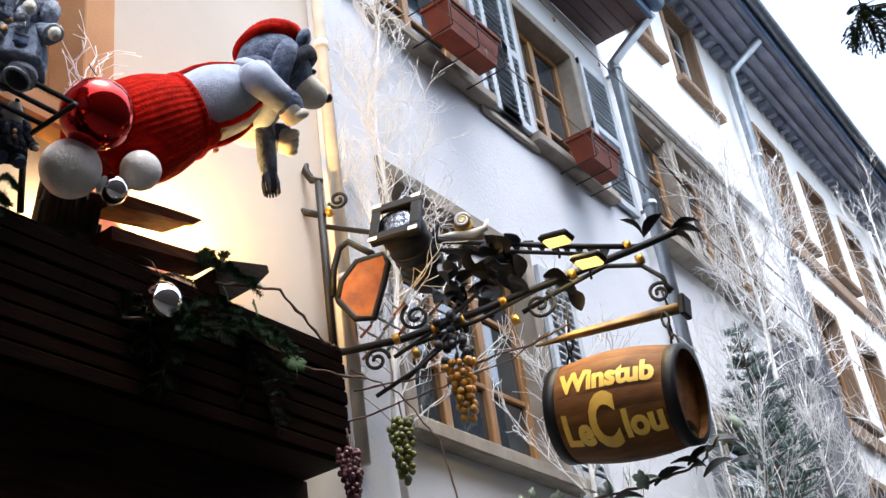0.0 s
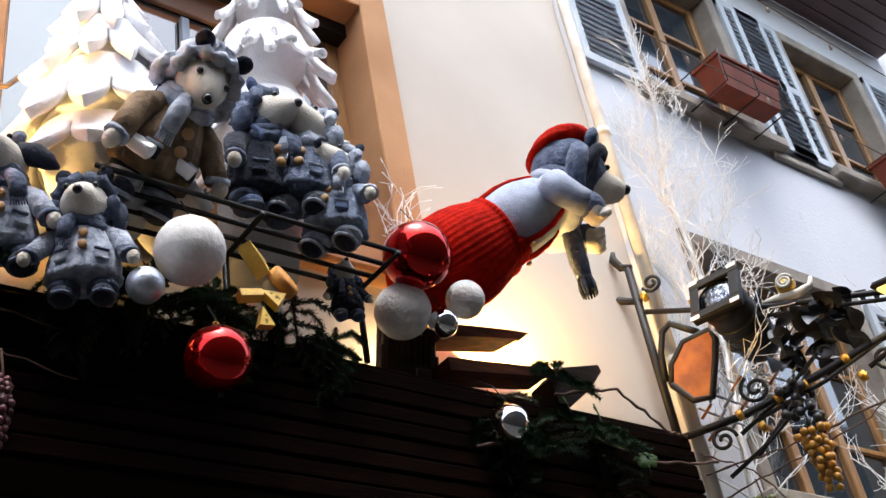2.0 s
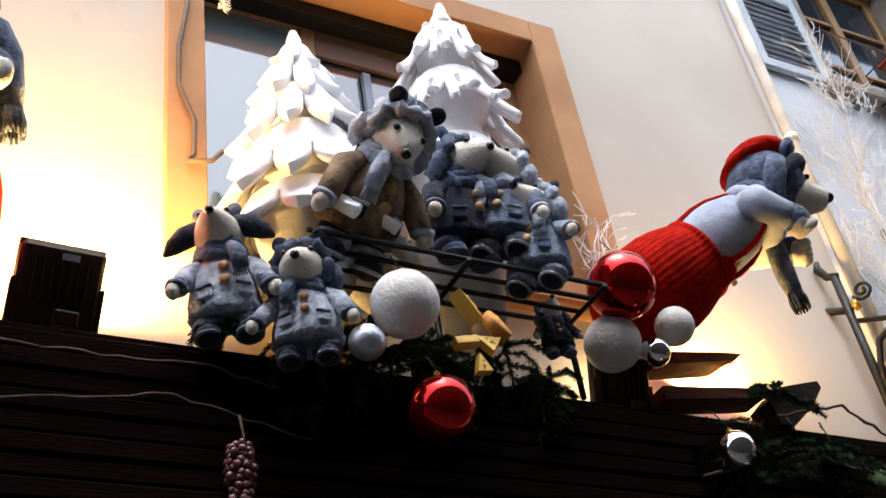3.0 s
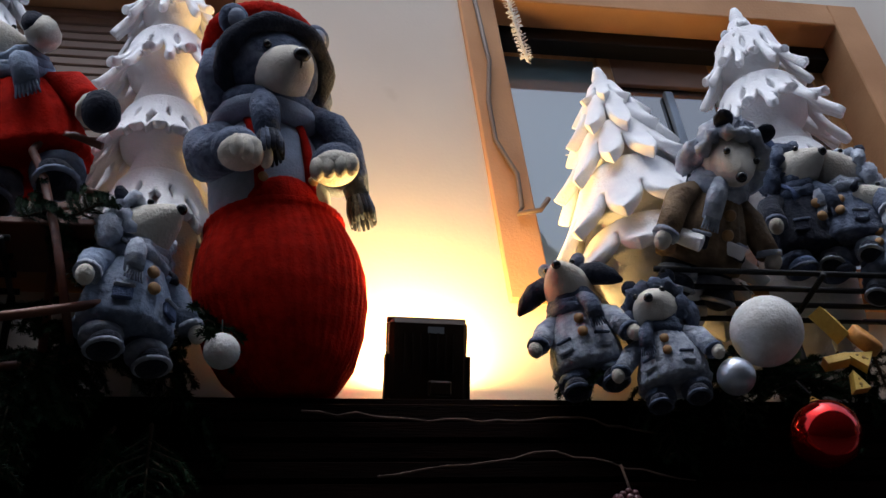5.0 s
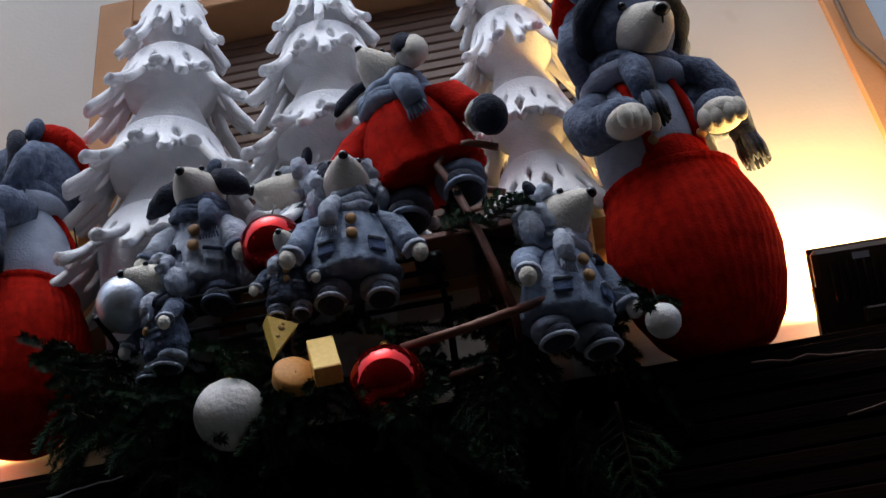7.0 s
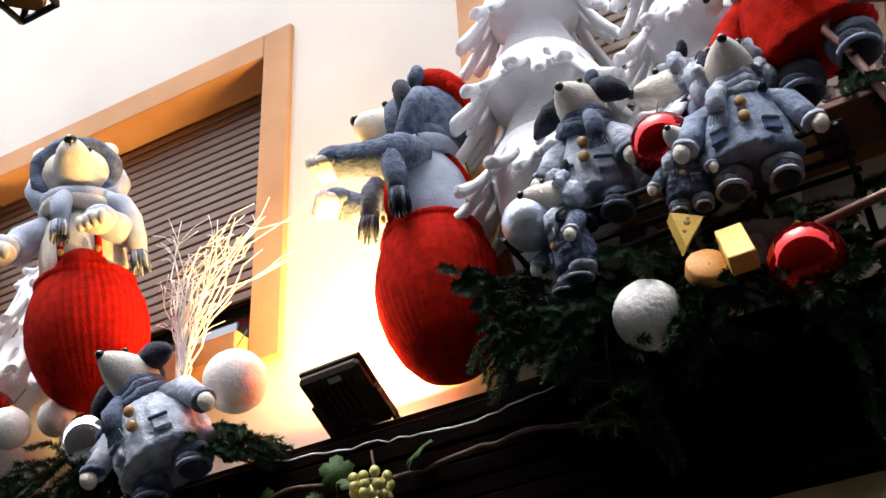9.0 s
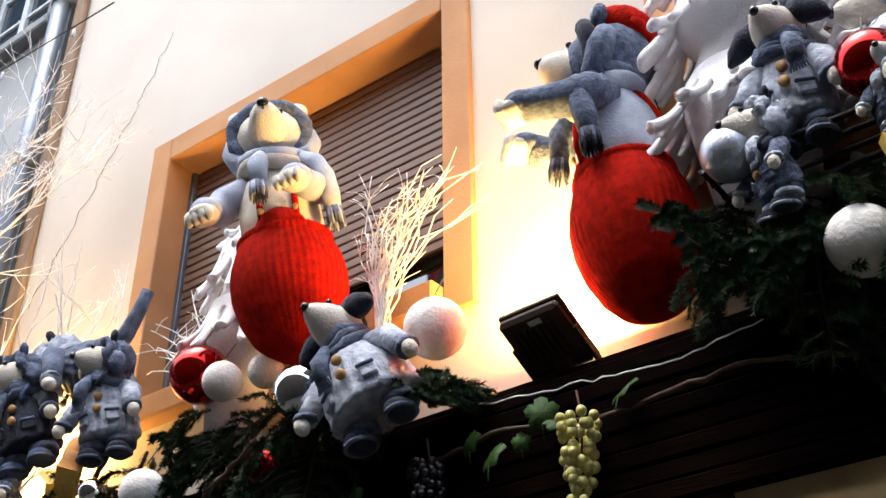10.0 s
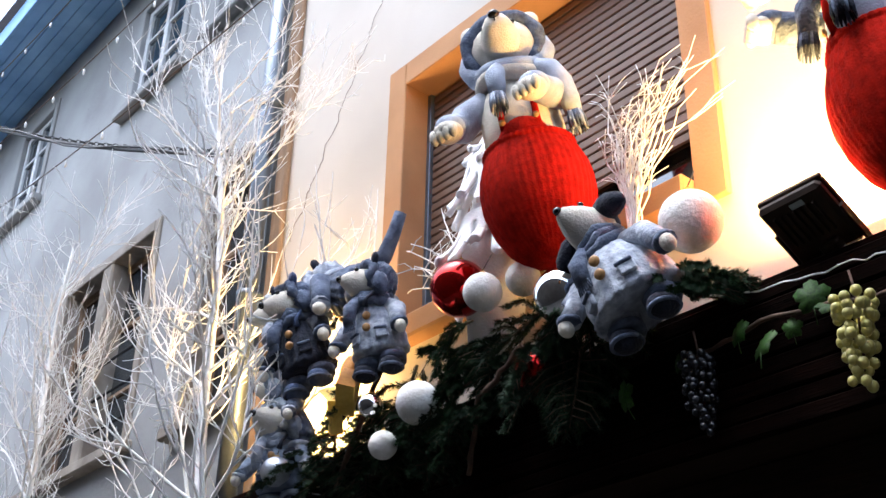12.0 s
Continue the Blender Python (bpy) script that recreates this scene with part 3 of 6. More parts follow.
                grid.append([vert(l, c, s, gl, gr, tip) for c in cols])
            for a, b in zip(grid, grid[1:]):
                for c in range(4):
                    fs.append((a[c], a[c + 1], b[c + 1], b[c]))
        o = part("tier", one(lambda q: q.add(vs, fs)), FELT, t)
        sd = o.modifiers.new("thick", 'SOLIDIFY')
        sd.thickness, sd.offset = (0.042 if kind == L else 0.030), 0
        bv = o.modifiers.new("round", 'SUBSURF')
        bv.levels = bv.render_levels = 2 if kind == L else 1
    return t


felt_tree(-1.97, 2.84, 5.98, [(5.68, 0.115, F), (5.35, 0.215, F), (5.02, 0.305, F), (4.60, 0.36, F), (4.20, 0.39, F)], 22, 1, "white felt fir tree with fringed tiers on the ledge")
felt_tree(-1.36, 2.84, 5.86, [(5.56, 0.11, F), (5.27, 0.205, F), (4.98, 0.285, F), (4.58, 0.34, F), (4.18, 0.38, F)], 22, 2, "white felt fir tree with fringed tiers, mice before it")
felt_tree(-0.645, 2.86, 5.80, [(5.54, 0.105, F), (5.25, 0.195, F), (4.90, 0.250, F), (4.52, 0.245, P), (4.17, 0.25, P)], 22, 3, "white felt fir tree with pierced fringed tiers")
felt_tree(0.985, 2.74, 5.12, [(4.80, 0.130, L), (4.62, 0.190, L), (4.40, 0.260, L), (4.09, 0.335, L), (3.94, 0.33, L)], 12, 4, "white felt fir tree with broad leaf-shaped tiers")
felt_tree(1.635, 2.82, 5.68, [(5.38, 0.12, F), (5.13, 0.215, F), (4.80, 0.295, F), (4.40, 0.33, F)], 22, 5, "white felt fir tree with fringed tiers at the window", 0.11)
felt_tree(-4.36, 2.80, 5.02, [(4.74, 0.14, F), (4.46, 0.22, F), (4.14, 0.27, F)], 16, 6, "small white felt fir tree half hidden by a bear", foot=3.7)


# ---- windows, shutters and fittings of the houses ----
def shutter(w, x0, x1, z0, z1, y, turn=0.0):
    """A slatted leaf flat against the wall."""
    leaf = part("shutter", one(lambda q: [q.box(((x0 + x1) / 2, y, z), (x1 - x0, 0.035, 0.07), 0, None, 0.004) for z in (z0 + 0.035, (z0 + z1) / 2, z1 - 0.035)] + [q.box((x, y, (z0 + z1) / 2), (0.06, 0.036, z1 - z0), 0, None, 0.004) for x in (x0 + 0.03, x1 - 0.03)]), SHUTTER, w, "pale grey slatted shutter")
    n = int((z1 - z0) / 0.055)
    for k in range(n):
        z = z0 + 0.06 + k * (z1 - z0 - 0.12) / max(n - 1, 1)
        part("slat", boxm(((x0 + x1) / 2, y, z), (x1 - x0 - 0.12, 0.012, 0.045), 0, Euler((radians(-35), 0, 0)).to_matrix()), SHUTTER, leaf)
    return leaf


def house_window(name, x0, x1, z0, z1, y, wood, cols, rows, label, surround=STONE, sill=True, deep=0.18):
    w = empty(name, ((x0 + x1) / 2, y, z0), label, "window", kind="structure")
    for a, b in ((x0 - 0.10, x0), (x1, x1 + 0.10)):
        part("jamb", span(a, b, y - 0.02, y + deep, z0, z1 + 0.1, 0.008), surround, w)
    part("lintel", span(x0, x1, y - 0.021, y + deep, z1, z1 + 0.1, 0.008), surround, w)
    if sill:
        part("window_sill", span(x0 - 0.16, x1 + 0.16, y - 0.10, y + deep, z0 - 0.09, z0, 0.012), surround, w)
    fy = y + deep - 0.06
    for a, b in ((x0, x0 + 0.06), (x1 - 0.06, x1)):
        part("window_frame", span(a, b, fy, fy + 0.06, z0, z1, 0.006), wood, w)
    for a, b in ((z0, z0 + 0.07), (z1 - 0.06, z1)):
        part("window_frame", span(x0 + 0.06, x1 - 0.06, fy, fy + 0.06, a, b, 0.006), wood, w)
    for k in range(1, cols):
        x = x0 + (x1 - x0) * k / cols
        part("mullion", span(x - 0.035, x + 0.035, fy - 0.006, fy + 0.056, z0 + 0.07, z1 - 0.06, 0.006), wood, w)
    for k in range(1, rows):
        z = z0 + (z1 - z0) * k / rows
        part("glazing_bar", span(x0 + 0.06, x1 - 0.06, fy + 0.004, fy + 0.05, z - 0.016, z + 0.016, 0.004), wood, w)
    for i in range(cols):
        for j in range(rows):
            a, b = x0 + (x1 - x0) * i / cols, x0 + (x1 - x0) * (i + 1) / cols
            c, d = z0 + (z1 - z0) * j / rows, z0 + (z1 - z0) * (j + 1) / rows
            part("pane", span(a + 0.02, b - 0.02, fy + 0.028, fy + 0.034, c + 0.012, d - 0.012), GLASS, w)
    # Dark sheet stands in for the unlit room behind the panes.
    part("room_shade_sheet", span(x0 - 0.05, x1 + 0.05, y + deep + 0.05, y + deep + 0.08, z0 - 0.05, z1 + 0.05), DARKWOOD_AND_SHADE, w)
    return w


def pipe(name, x, y, z0, z1, r, m, label, top=None):
    p = empty(name, (x, y, z0), label, "drainpipe", kind="structure")
    pts = [(x, y, z0), (x, y, z1)] + ([top] if top else [])
    part("tube", tubem(pts, r, 14), m, p)
    z = z0 + 0.9
    while z < z1:
        part("collar", tubem([(x, y, z), (x, y, z + 0.05)], r * 1.18, 14), m, p)
        part("clip", boxm((x + r, y + 0.05, z + 0.025), (0.03, 0.14, 0.025), 0.003), m, p)
        z += 1.45
    return p


def flower_box(x0, x1, y, z, label):
    w = empty("flower_box", ((x0 + x1) / 2, y, z), label, "flower box", "flower boxes")
    m = Mesh()
    d, h = 0.2, 0.22
    vs = []
    for zz, e in ((0, 0.03), (h, 0.0)):
        vs += [(x0 + e, y - d / 2 + e, z + zz), (x1 - e, y - d / 2 + e, z + zz), (x1 - e, y + d / 2 - e, z + zz), (x0 + e, y + d / 2 - e, z + zz)]
    vs += [(x0 + 0.02, y - d / 2 + 0.02, z + h), (x1 - 0.02, y - d / 2 + 0.02, z + h), (x1 - 0.02, y + d / 2 - 0.02, z + h), (x0 + 0.02, y + d / 2 - 0.02, z + h)]
    m.add(vs, [(3, 2, 1, 0), (0, 1, 5, 4), (1, 2, 6, 5), (2, 3, 7, 6), (3, 0, 4, 7), (8, 9, 10, 11), (4, 5, 9, 8), (5, 6, 10, 9), (6, 7, 11, 10), (7, 4, 8, 11)], 0, False)
    part("trough", m, TERRACOTTA, w)
    part("rim", one(lambda q: [q.box(((x0 + x1) / 2, y + s * d / 2, z + h), (x1 - x0 + 0.03, 0.022, 0.03), 0, None, 0.004) for s in (-1, 1)] + [q.box((x, y, z + h), (0.022, d, 0.03), 0, None, 0.004) for x in (x0, x1)]), TERRACOTTA, w)
    for x in (x0 - 0.005, (x0 + x1) / 2, x1 + 0.005):
        part("iron_holder", tubem([(x, y + 0.2, z + h + 0.02), (x, y - d / 2 - 0.015, z + h + 0.02), (x, y - d / 2 - 0.005, z - 0.01), (x, y + 0.2, z - 0.02)], 0.005, 6), IRON, w)
    part("rail", tubem([(x0 - 0.01, y - d / 2 - 0.02, z + h * 0.6), (x1 + 0.01, y - d / 2 - 0.02, z + h * 0.6)], 0.004, 6), IRON, w)
    return w


# house on the right
rh = [(4.55, 5.55, 6.2, 7.55), (6.42, 7.35, 6.2, 7.55), (4.40, 5.80, 3.52, 4.98)]
thing("wall_east", wall_with_holes(Mesh(), 3.875, 8.05, 0, 8.1, 2.97, 3.3, [(a - 0.05, b + 0.05, c - 0.04, d + 0.05) for a, b, c, d in rh]), PALEWALL, "pale blue-grey rendered house wall", "house wall", kind="structure")
for i, (a, b, c, d) in enumerate(rh):
    w = house_window("window_%d" % (i + 4), a, b, c, d, 2.97, FRAMEWOOD, 2 if i < 2 else 3, 3, "wooden casement window in a pale house wall")
    if i < 2:
        shutter(w, a - 0.62, a - 0.1, c - 0.02, d + 0.05, 2.94)
        shutter(w, b + 0.1, b + 0.62, c - 0.02, d + 0.05, 2.94)
    else:
        shutter(w, b + 0.12, b + 0.55, c, d, 2.94)
flower_box(4.80, 5.38, 2.72, 6.12, "brown-red plastic flower box, empty, in an iron holder")
flower_box(6.58, 7.02, 2.72, 6.0, "brown-red plastic flower box, empty, on a sill")
thing("string_course", span(5.6, 6.35, 2.93, 2.968, 6.06, 6.12, 0.01), STONE, "grey stone sill band", "trim", kind="structure")
ev = empty("eaves_near", (6, 2.7, 8.1), "dark brown boarded eaves with a blue gutter", "eaves", kind="structure")
for k in range(5):
    part("board", span(3.9, 8.05, 2.42 + k * 0.11, 2.525 + k * 0.11, 8.1, 8.13, 0.004), BROWNSOFFIT, ev)
part("fascia", span(3.9, 8.06, 2.38, 2.418, 8.08, 8.28, 0.006), BLUESOFFIT, ev)
part("gutter", tubem([(3.9, 2.33, 8.24), (8.12, 2.33, 8.24)], 0.07, 12), BLUESOFFIT, ev)
part("roof", one(lambda q: q.add([(3.9, 2.3, 8.3), (8.06, 2.3, 8.3), (8.06, 5.5, 11.0), (3.9, 5.5, 11.0)], [(0, 1, 2, 3)], 0, False)), BROWNSOFFIT, ev)
pipe("drainpipe_near", 8.08, 2.86, 2.5, 7.85, 0.055, ZINC, "grey zinc drainpipe between two houses", (8.1, 2.4, 8.18))
pipe("drainpipe_cream", 3.88, 2.93, 3.2, 9.5, 0.032, CREAMPIPE, "cream painted drainpipe at the house corner")

rh2 = [(8.45, 9.25, 6.25, 7.6), (9.4, 10.2, 6.25, 7.6), (10.35, 11.15, 6.25, 7.6), (9.0, 9.7, 9.0, 10.25), (10.4, 11.25, 9.0, 10.25), (8.7, 11.2, 3.0, 4.6)]
thing("wall_east_far", wall_with_holes(Mesh(), 8.055, 12.6, 0, 10.4, 2.97, 3.3, [(a - 0.05, b + 0.05, c - 0.04, d + 0.05) for a, b, c, d in rh2]), WHITEWALL, "white rendered taller house wall", "house wall", kind="structure")
for i, (a, b, c, d) in enumerate(rh2):
    house_window("window_%d" % (i + 7), a, b, c, d, 2.97, WHITEPAINT if i in (3, 4) else FRAMEWOOD, 2, 3, "tall casement window in a white house wall", BEAMWOOD if i in (3, 4) else STONE)
thing("cornice", span(8.2, 12.0, 2.86, 2.968, 7.72, 7.86, 0.02), WHITEPAINT, "white moulded cornice band", "trim", kind="structure")
thing("ledge_band", span(8.2, 11.6, 2.80, 2.968, 6.02, 6.14, 0.02), STONE, "grey stone ledge below the windows", "trim", kind="structure")
pipe("drainpipe_far", 12.1, 2.84, 2.0, 10.0, 0.06, ZINC, "grey zinc drainpipe down a white wall", (12.2, 2.4, 10.35))
fh = [(13.0 + 1.7 * k, 13.9 + 1.7 * k, z, z + 1.45) for k in range(7) for z in (3.4, 5.7, 8.2)]
thing("wall_east_end", wall_with_holes(Mesh(), 12.605, 26, 0, 10.4, 2.97, 3.3, [(a - 0.05, b + 0.05, c - 0.04, d + 0.05) for a, b, c, d in fh]), WHITEWALL, "white house wall farther along the street", "house wall", kind="structure")
for i, (a, b, c, d) in enumerate(fh):
    house_window("window_%d" % (i + 13), a, b, c, d, 2.97, FRAMEWOOD, 2, 2, "far casement window with timber jambs", BEAMWOOD)
for z in (5.35, 7.75):
    thing("timber_rail", span(12.7, 26, 2.90, 2.968, z, z + 0.2, 0.01), BEAMWOOD, "grey-brown timber rail along the far house", "timber beam", kind="structure")
ee = empty("eaves_east", (18, 2.6, 10.4), "blue-grey painted eaves with brackets and gutter", "eaves", kind="structure")
part("soffit", span(8.3, 26, 2.32, 2.97, 10.42, 10.46), GREYSOFFIT, ee)
part("fascia", span(8.3, 26, 2.28, 2.318, 10.36, 10.56, 0.006), BLUESOFFIT, ee)
part("gutter", tubem([(8.3, 2.2, 10.5), (26, 2.2, 10.5)], 0.08, 12), DARKZINC, ee)
for k in range(3):
    part("moulding", span(8.3, 26, 2.40 + k * 0.16, 2.47 + k * 0.16, 10.38 - 0.02 * k, 10.418, 0.008), GREYSOFFIT, ee)
for k in range(66):
    part("bracket", span(8.5 + k * 0.265, 8.60 + k * 0.265, 2.82, 2.968, 10.28, 10.378, 0.01), GREYSOFFIT, ee)
part("roof", one(lambda q: q.add([(8.3, 2.2, 10.58), (26, 2.2, 10.58), (26, 6, 13.5), (8.3, 6, 13.5)], [(0, 1, 2, 3)], 0, False)), BROWNSOFFIT, ee)

TOWERGREY = mat("slate_grey_board", (0.17, 0.175, 0.20), 0.8, col2=(0.11, 0.115, 0.135), scale=3, bump=0.15)
tw = empty("toy_tower", (9.7, 2.55, 3.0), "grey painted wooden castle tower with battlements", "decoration")
part("wall", span(9.2, 10.25, 2.35, 2.75, 0.0, 4.95, 0.01), TOWERGREY, tw)
for k in range(3):
    part("merlon", span(9.2 + k * 0.41, 9.43 + k * 0.41, 2.33, 2.77, 4.952, 5.2, 0.01), TOWERGREY, tw)

# house on the left
lh = [(-10.1, -8.5, 4.5, 6.25), (-9.5, -8.62, 7.95, 9.1), (-12.4, -11.6, 7.95, 9.1), (-7.6, -6.95, 4.4, 6.3), (-7.95, -7.1, 7.95, 9.1)]
thing("wall_west", wall_with_holes(Mesh(), -30, -6.8, 0, 9.6, 3.02, 3.35, [(a - 0.05, b + 0.05, c - 0.04, d + 0.05) for a, b, c, d in lh]), GREYWALL, "stained grey rendered house wall", "house wall", kind="structure")
for i, (a, b, c, d) in enumerate(lh):
    house_window("window_%d" % (i + 40), a, b, c, d, 3.02, BEAMWOOD if i in (0, 3) else WHITEPAINT, 2, 3 if i in (0, 3) else 3, "old stone-framed window" if i in (0, 3) else "white casement window in a grey wall", STONE if i in (0, 3) else GREYWALL, deep=0.18 if i in (0, 3) else 0.09)
part("stone_mullion", span(-9.38, -9.2, 3.0, 3.2, 4.5, 6.25, 0.015), STONE, bpy.data.objects["window_40"])
for k in range(3):
    part("guard_rail", tubem([(-10.1, 3.03, 4.75 + 0.28 * k), (-8.5, 3.03, 4.75 + 0.28 * k)], 0.012, 6), IRON, bpy.data.objects["window_40"])
ew = empty("eaves_west", (-12, 2.6, 9.6), "blue painted boarded eaves", "eaves", kind="structure")
for k in range(6):
    part("board", span(-30, -6.85, 2.32 + k * 0.115, 2.428 + k * 0.115, 9.55, 9.58, 0.004), SKYSOFFIT, ew)
part("fascia", span(-30, -6.85, 2.27, 2.312, 9.5, 9.75, 0.006), SKYSOFFIT, ew)
part("roof", one(lambda q: q.add([(-30, 2.2, 9.78), (-6.85, 2.2, 9.78), (-6.85, 6, 13), (-30, 6, 13)], [(0, 1, 2, 3)], 0, False)), BROWNSOFFIT, ew)
pipe("drainpipe_west", -6.72, 2.90, 2.6, 9.5, 0.065, DARKZINC, "dark zinc drainpipe at the house joint")
thing("corner_post", span(-6.64, -6.52, 2.955, 2.998, 0, 9.6, 0.01), BEAMWOOD, "weathered timber post at the house corner", "timber post", kind="structure")


# ---- plush mice ----
def mouse_mesh(seed, cap="bonnet", head_turn=0, up=0, stout=1.0, head=1.0, tail=False):
    rnd = random.Random(seed)
    m = Mesh()
    COAT, WHITE, KNIT, DENIM, BLACK, BTN, DARK = range(7)
    w = stout
    # ribbed bell-shaped coat with a rolled hem
    o = len(m.v)
    m.lathe([(0.0, 0.085), (0.080 * w, 0.082), (0.104 * w, 0.088), (0.108 * w, 0.100), (0.102 * w, 0.112), (0.103 * w, 0.14), (0.096 * w, 0.175), (0.084 * w, 0.21), (0.070 * w, 0.245), (0.052, 0.272), (0.0, 0.28)], COAT, 96, ribs=22, rib=0.022, sy=0.88)
    m.v[o:] = [(x * (1 + 0.10 * noise.noise((x * 14 + seed, y * 14, z * 9))), y * (1 + 0.10 * noise.noise((x * 14, y * 14 + seed, z * 9))), z) for x, y, z in m.v[o:]]
    for s in (-1, 1):
        # trousers, turned-up cuffs, shoes with a pale welt
        m.tube([(s * 0.046 * w, 0.0, 0.11), (s * 0.052 * w, -0.012, 0.05)], [0.044, 0.040], DENIM, 12)
        m.tube([(s * 0.052 * w, -0.014, 0.066), (s * 0.052 * w, -0.018, 0.046)], 0.047, KNIT, 14)
        m.ball((s * 0.055 * w, -0.042, 0.026), (0.034, 0.050, 0.030), DARK, seg=16, rings=10)
        m.tube([(s * 0.055 * w + 0.034 * math.cos(a), -0.042 + 0.050 * math.sin(a), 0.018) for a in [i * math.pi / 8 for i in range(17)]], 0.006, KNIT, 5)
        # sleeves ending in small white paws
        hand = Vector((s * (0.122 * w + 0.02 * rnd.random()), -0.05 - 0.04 * rnd.random(), 0.120 + 0.05 * rnd.random()))
        m.tube([(s * 0.056, 0, 0.252), (s * 0.10 * w, -0.014, 0.222), Vector((s * 0.10 * w, -0.014, 0.222)).lerp(hand, 0.5), hand], [0.030, 0.034, 0.030, 0.028], COAT, 12)
        suit = cap == "ear"
        m.tube([hand - Vector((0, 0, -0.006)), hand + Vector((s * 0.004, -0.003, -0.006))], 0.036 if suit else 0.031, WHITE if suit else KNIT, 10)
        m.ball(hand + Vector((s * 0.012, -0.014, -0.016)), (0.034, 0.034, 0.040) if suit else (0.020, 0.020, 0.024), DARK if suit else WHITE, seg=12, rings=8)
        if suit:
            continue
        # pocket flaps
        m.box((s * 0.055 * w, -0.080 * w, 0.135), (0.044, 0.012, 0.034), DENIM, rz(s * 30) @ rx(-10), 0.004)
        m.box((s * 0.055 * w, -0.083 * w, 0.154), (0.046, 0.012, 0.009), KNIT, rz(s * 30) @ rx(-10), 0.003)
    for k in range(0 if cap == "ear" else 2):
        m.lathe([(0.0, 0.012), (0.009, 0.012), (0.014, 0.008), (0.014, 0.0)], BTN, 14, (0.004, -0.092 * w + 0.014 * k, 0.165 + 0.048 * k), rx(90))
    # scarf wound loosely, one tail hanging
    for k in range(3):
        m.tube([((0.060 - 0.004 * k) * math.cos(a), (0.056 - 0.004 * k) * math.sin(a), 0.270 + 0.017 * k + 0.009 * math.sin(2 * a + seed + k)) for a in [i * math.pi / 9 for i in range(19)]], [0.017 + 0.004 * math.sin(i * 2.1 + seed) for i in range(19)], KNIT, 8)
    e = 1 if seed % 2 else -1
    m.tube([(e * 0.03, -0.055, 0.285), (e * 0.046, -0.088, 0.245), (e * 0.050, -0.100, 0.19)], [0.018, 0.024, 0.022], KNIT, 8)
    for k in range(7):
        m.tube([(e * (0.034 + 0.005 * k), -0.102, 0.195), (e * (0.030 + 0.007 * k), -0.108, 0.16)], [0.0045, 0.002], KNIT, 4)
    # egg-shaped head running out into the snout
    h = rz(head_turn) @ rx(-up)
    c = Vector((0, -0.004, 0.348))

    def at(p):
        return c + h @ (Vector(p) * head)
    egg = [(0.0, 0.116), (0.011, 0.114), (0.021, 0.106), (0.034, 0.088), (0.049, 0.062), (0.061, 0.032), (0.068, 0.0), (0.068, -0.03), (0.055, -0.055), (0.03, -0.072), (0.0, -0.078)]
    m.lathe([(r * head, z * head) for r, z in egg], WHITE, 24, at((0, 0, 0)), h @ rx(80))
    tipp = (0, -0.115, 0.020)
    m.ball(at(tipp), 0.0135 * head, BLACK, seg=12, rings=8)
    for s in (-1, 1):
        m.ball(at((s * 0.038, -0.058, 0.046)), 0.0085 * head, BLACK, seg=10, rings=6)
    if cap == "flaps":
        # close dark cap with long side flaps
        m.ball(at((0, 0.030, 0.022)), (0.072 * head, 0.056 * head, 0.064 * head), DARK, h, 32, 16, 0.06, 9)
        for s in (-1, 1):
            m.tube([at((s * 0.052, 0.005, 0.035)), at((s * 0.092, 0.0, 0.018)), at((s * 0.128, -0.008, -0.012)), at((s * 0.152, -0.012, -0.036))], [0.030, 0.034, 0.024, 0.006], DARK, 12)
            m.ball(at((s * 0.048, 0.01, 0.085)), (0.022 * head, 0.012 * head, 0.024 * head), KNIT, h @ ry(s * 25), 14, 8)
    elif cap == "ear":
        # bare head with a long hanging fur-edged ear
        m.ball(at((0, 0.022, 0.012)), (0.062 * head, 0.062 * head, 0.060 * head), WHITE, h, 24, 14)
        for s, r in ((1, 0.050), (-1, 0.030)):
            m.tube([at((s * 0.05, 0.02, 0.06)), at((s * 0.11, 0.01, 0.035)), at((s * 0.155, 0.0, -0.05)), at((s * 0.165, 0.0, -0.12))], [0.03 * head, r * head, r * head, 0.02 * head], WHITE, 12)
            m.tube([at((s * 0.07, -0.02, 0.045)), at((s * 0.11, -0.03, 0.02)), at((s * 0.150, -0.035, -0.05)), at((s * 0.158, -0.03, -0.10))], [0.012 * head, r * 0.7 * head, r * 0.7 * head, 0.01 * head], DARK, 10)
    else:
        # ruffled knitted bonnet, ears poking through, a cord tied under the chin
        m.ball(at((0, 0.040, 0.018)), (0.078 * head, 0.064 * head, 0.076 * head), KNIT, h, 48, 20, 0.22, 7)
        ring = [math.pi * (-0.22 + 1.44 * i / 26) for i in range(27)]
        m.tube([at((0.076 * math.cos(a), -0.012 + 0.010 * math.sin(5 * a + seed), 0.012 + 0.070 * math.sin(a))) for a in ring], [head * (0.017 + 0.007 * math.sin(i * 2.3 + seed)) for i in range(27)], KNIT, 8)
        for s in (-1, 1):
            m.ball(at((s * 0.054, 0.012, 0.090)), (0.024 * head, 0.013 * head, 0.026 * head), DARK, h @ ry(s * 28), 14, 8, 0.12)
            m.ball(at((s * 0.084, 0.014, -0.030)), (0.026 * head, 0.034 * head, 0.046 * head), KNIT, h, 18, 10, 0.3, 6)
            m.tube([at((s * 0.07, -0.01, -0.06)), at((s * 0.072, -0.04, -0.09)), at((s * 0.064, -0.046, -0.118))], [0.006, 0.006, 0.012], DARK, 6)
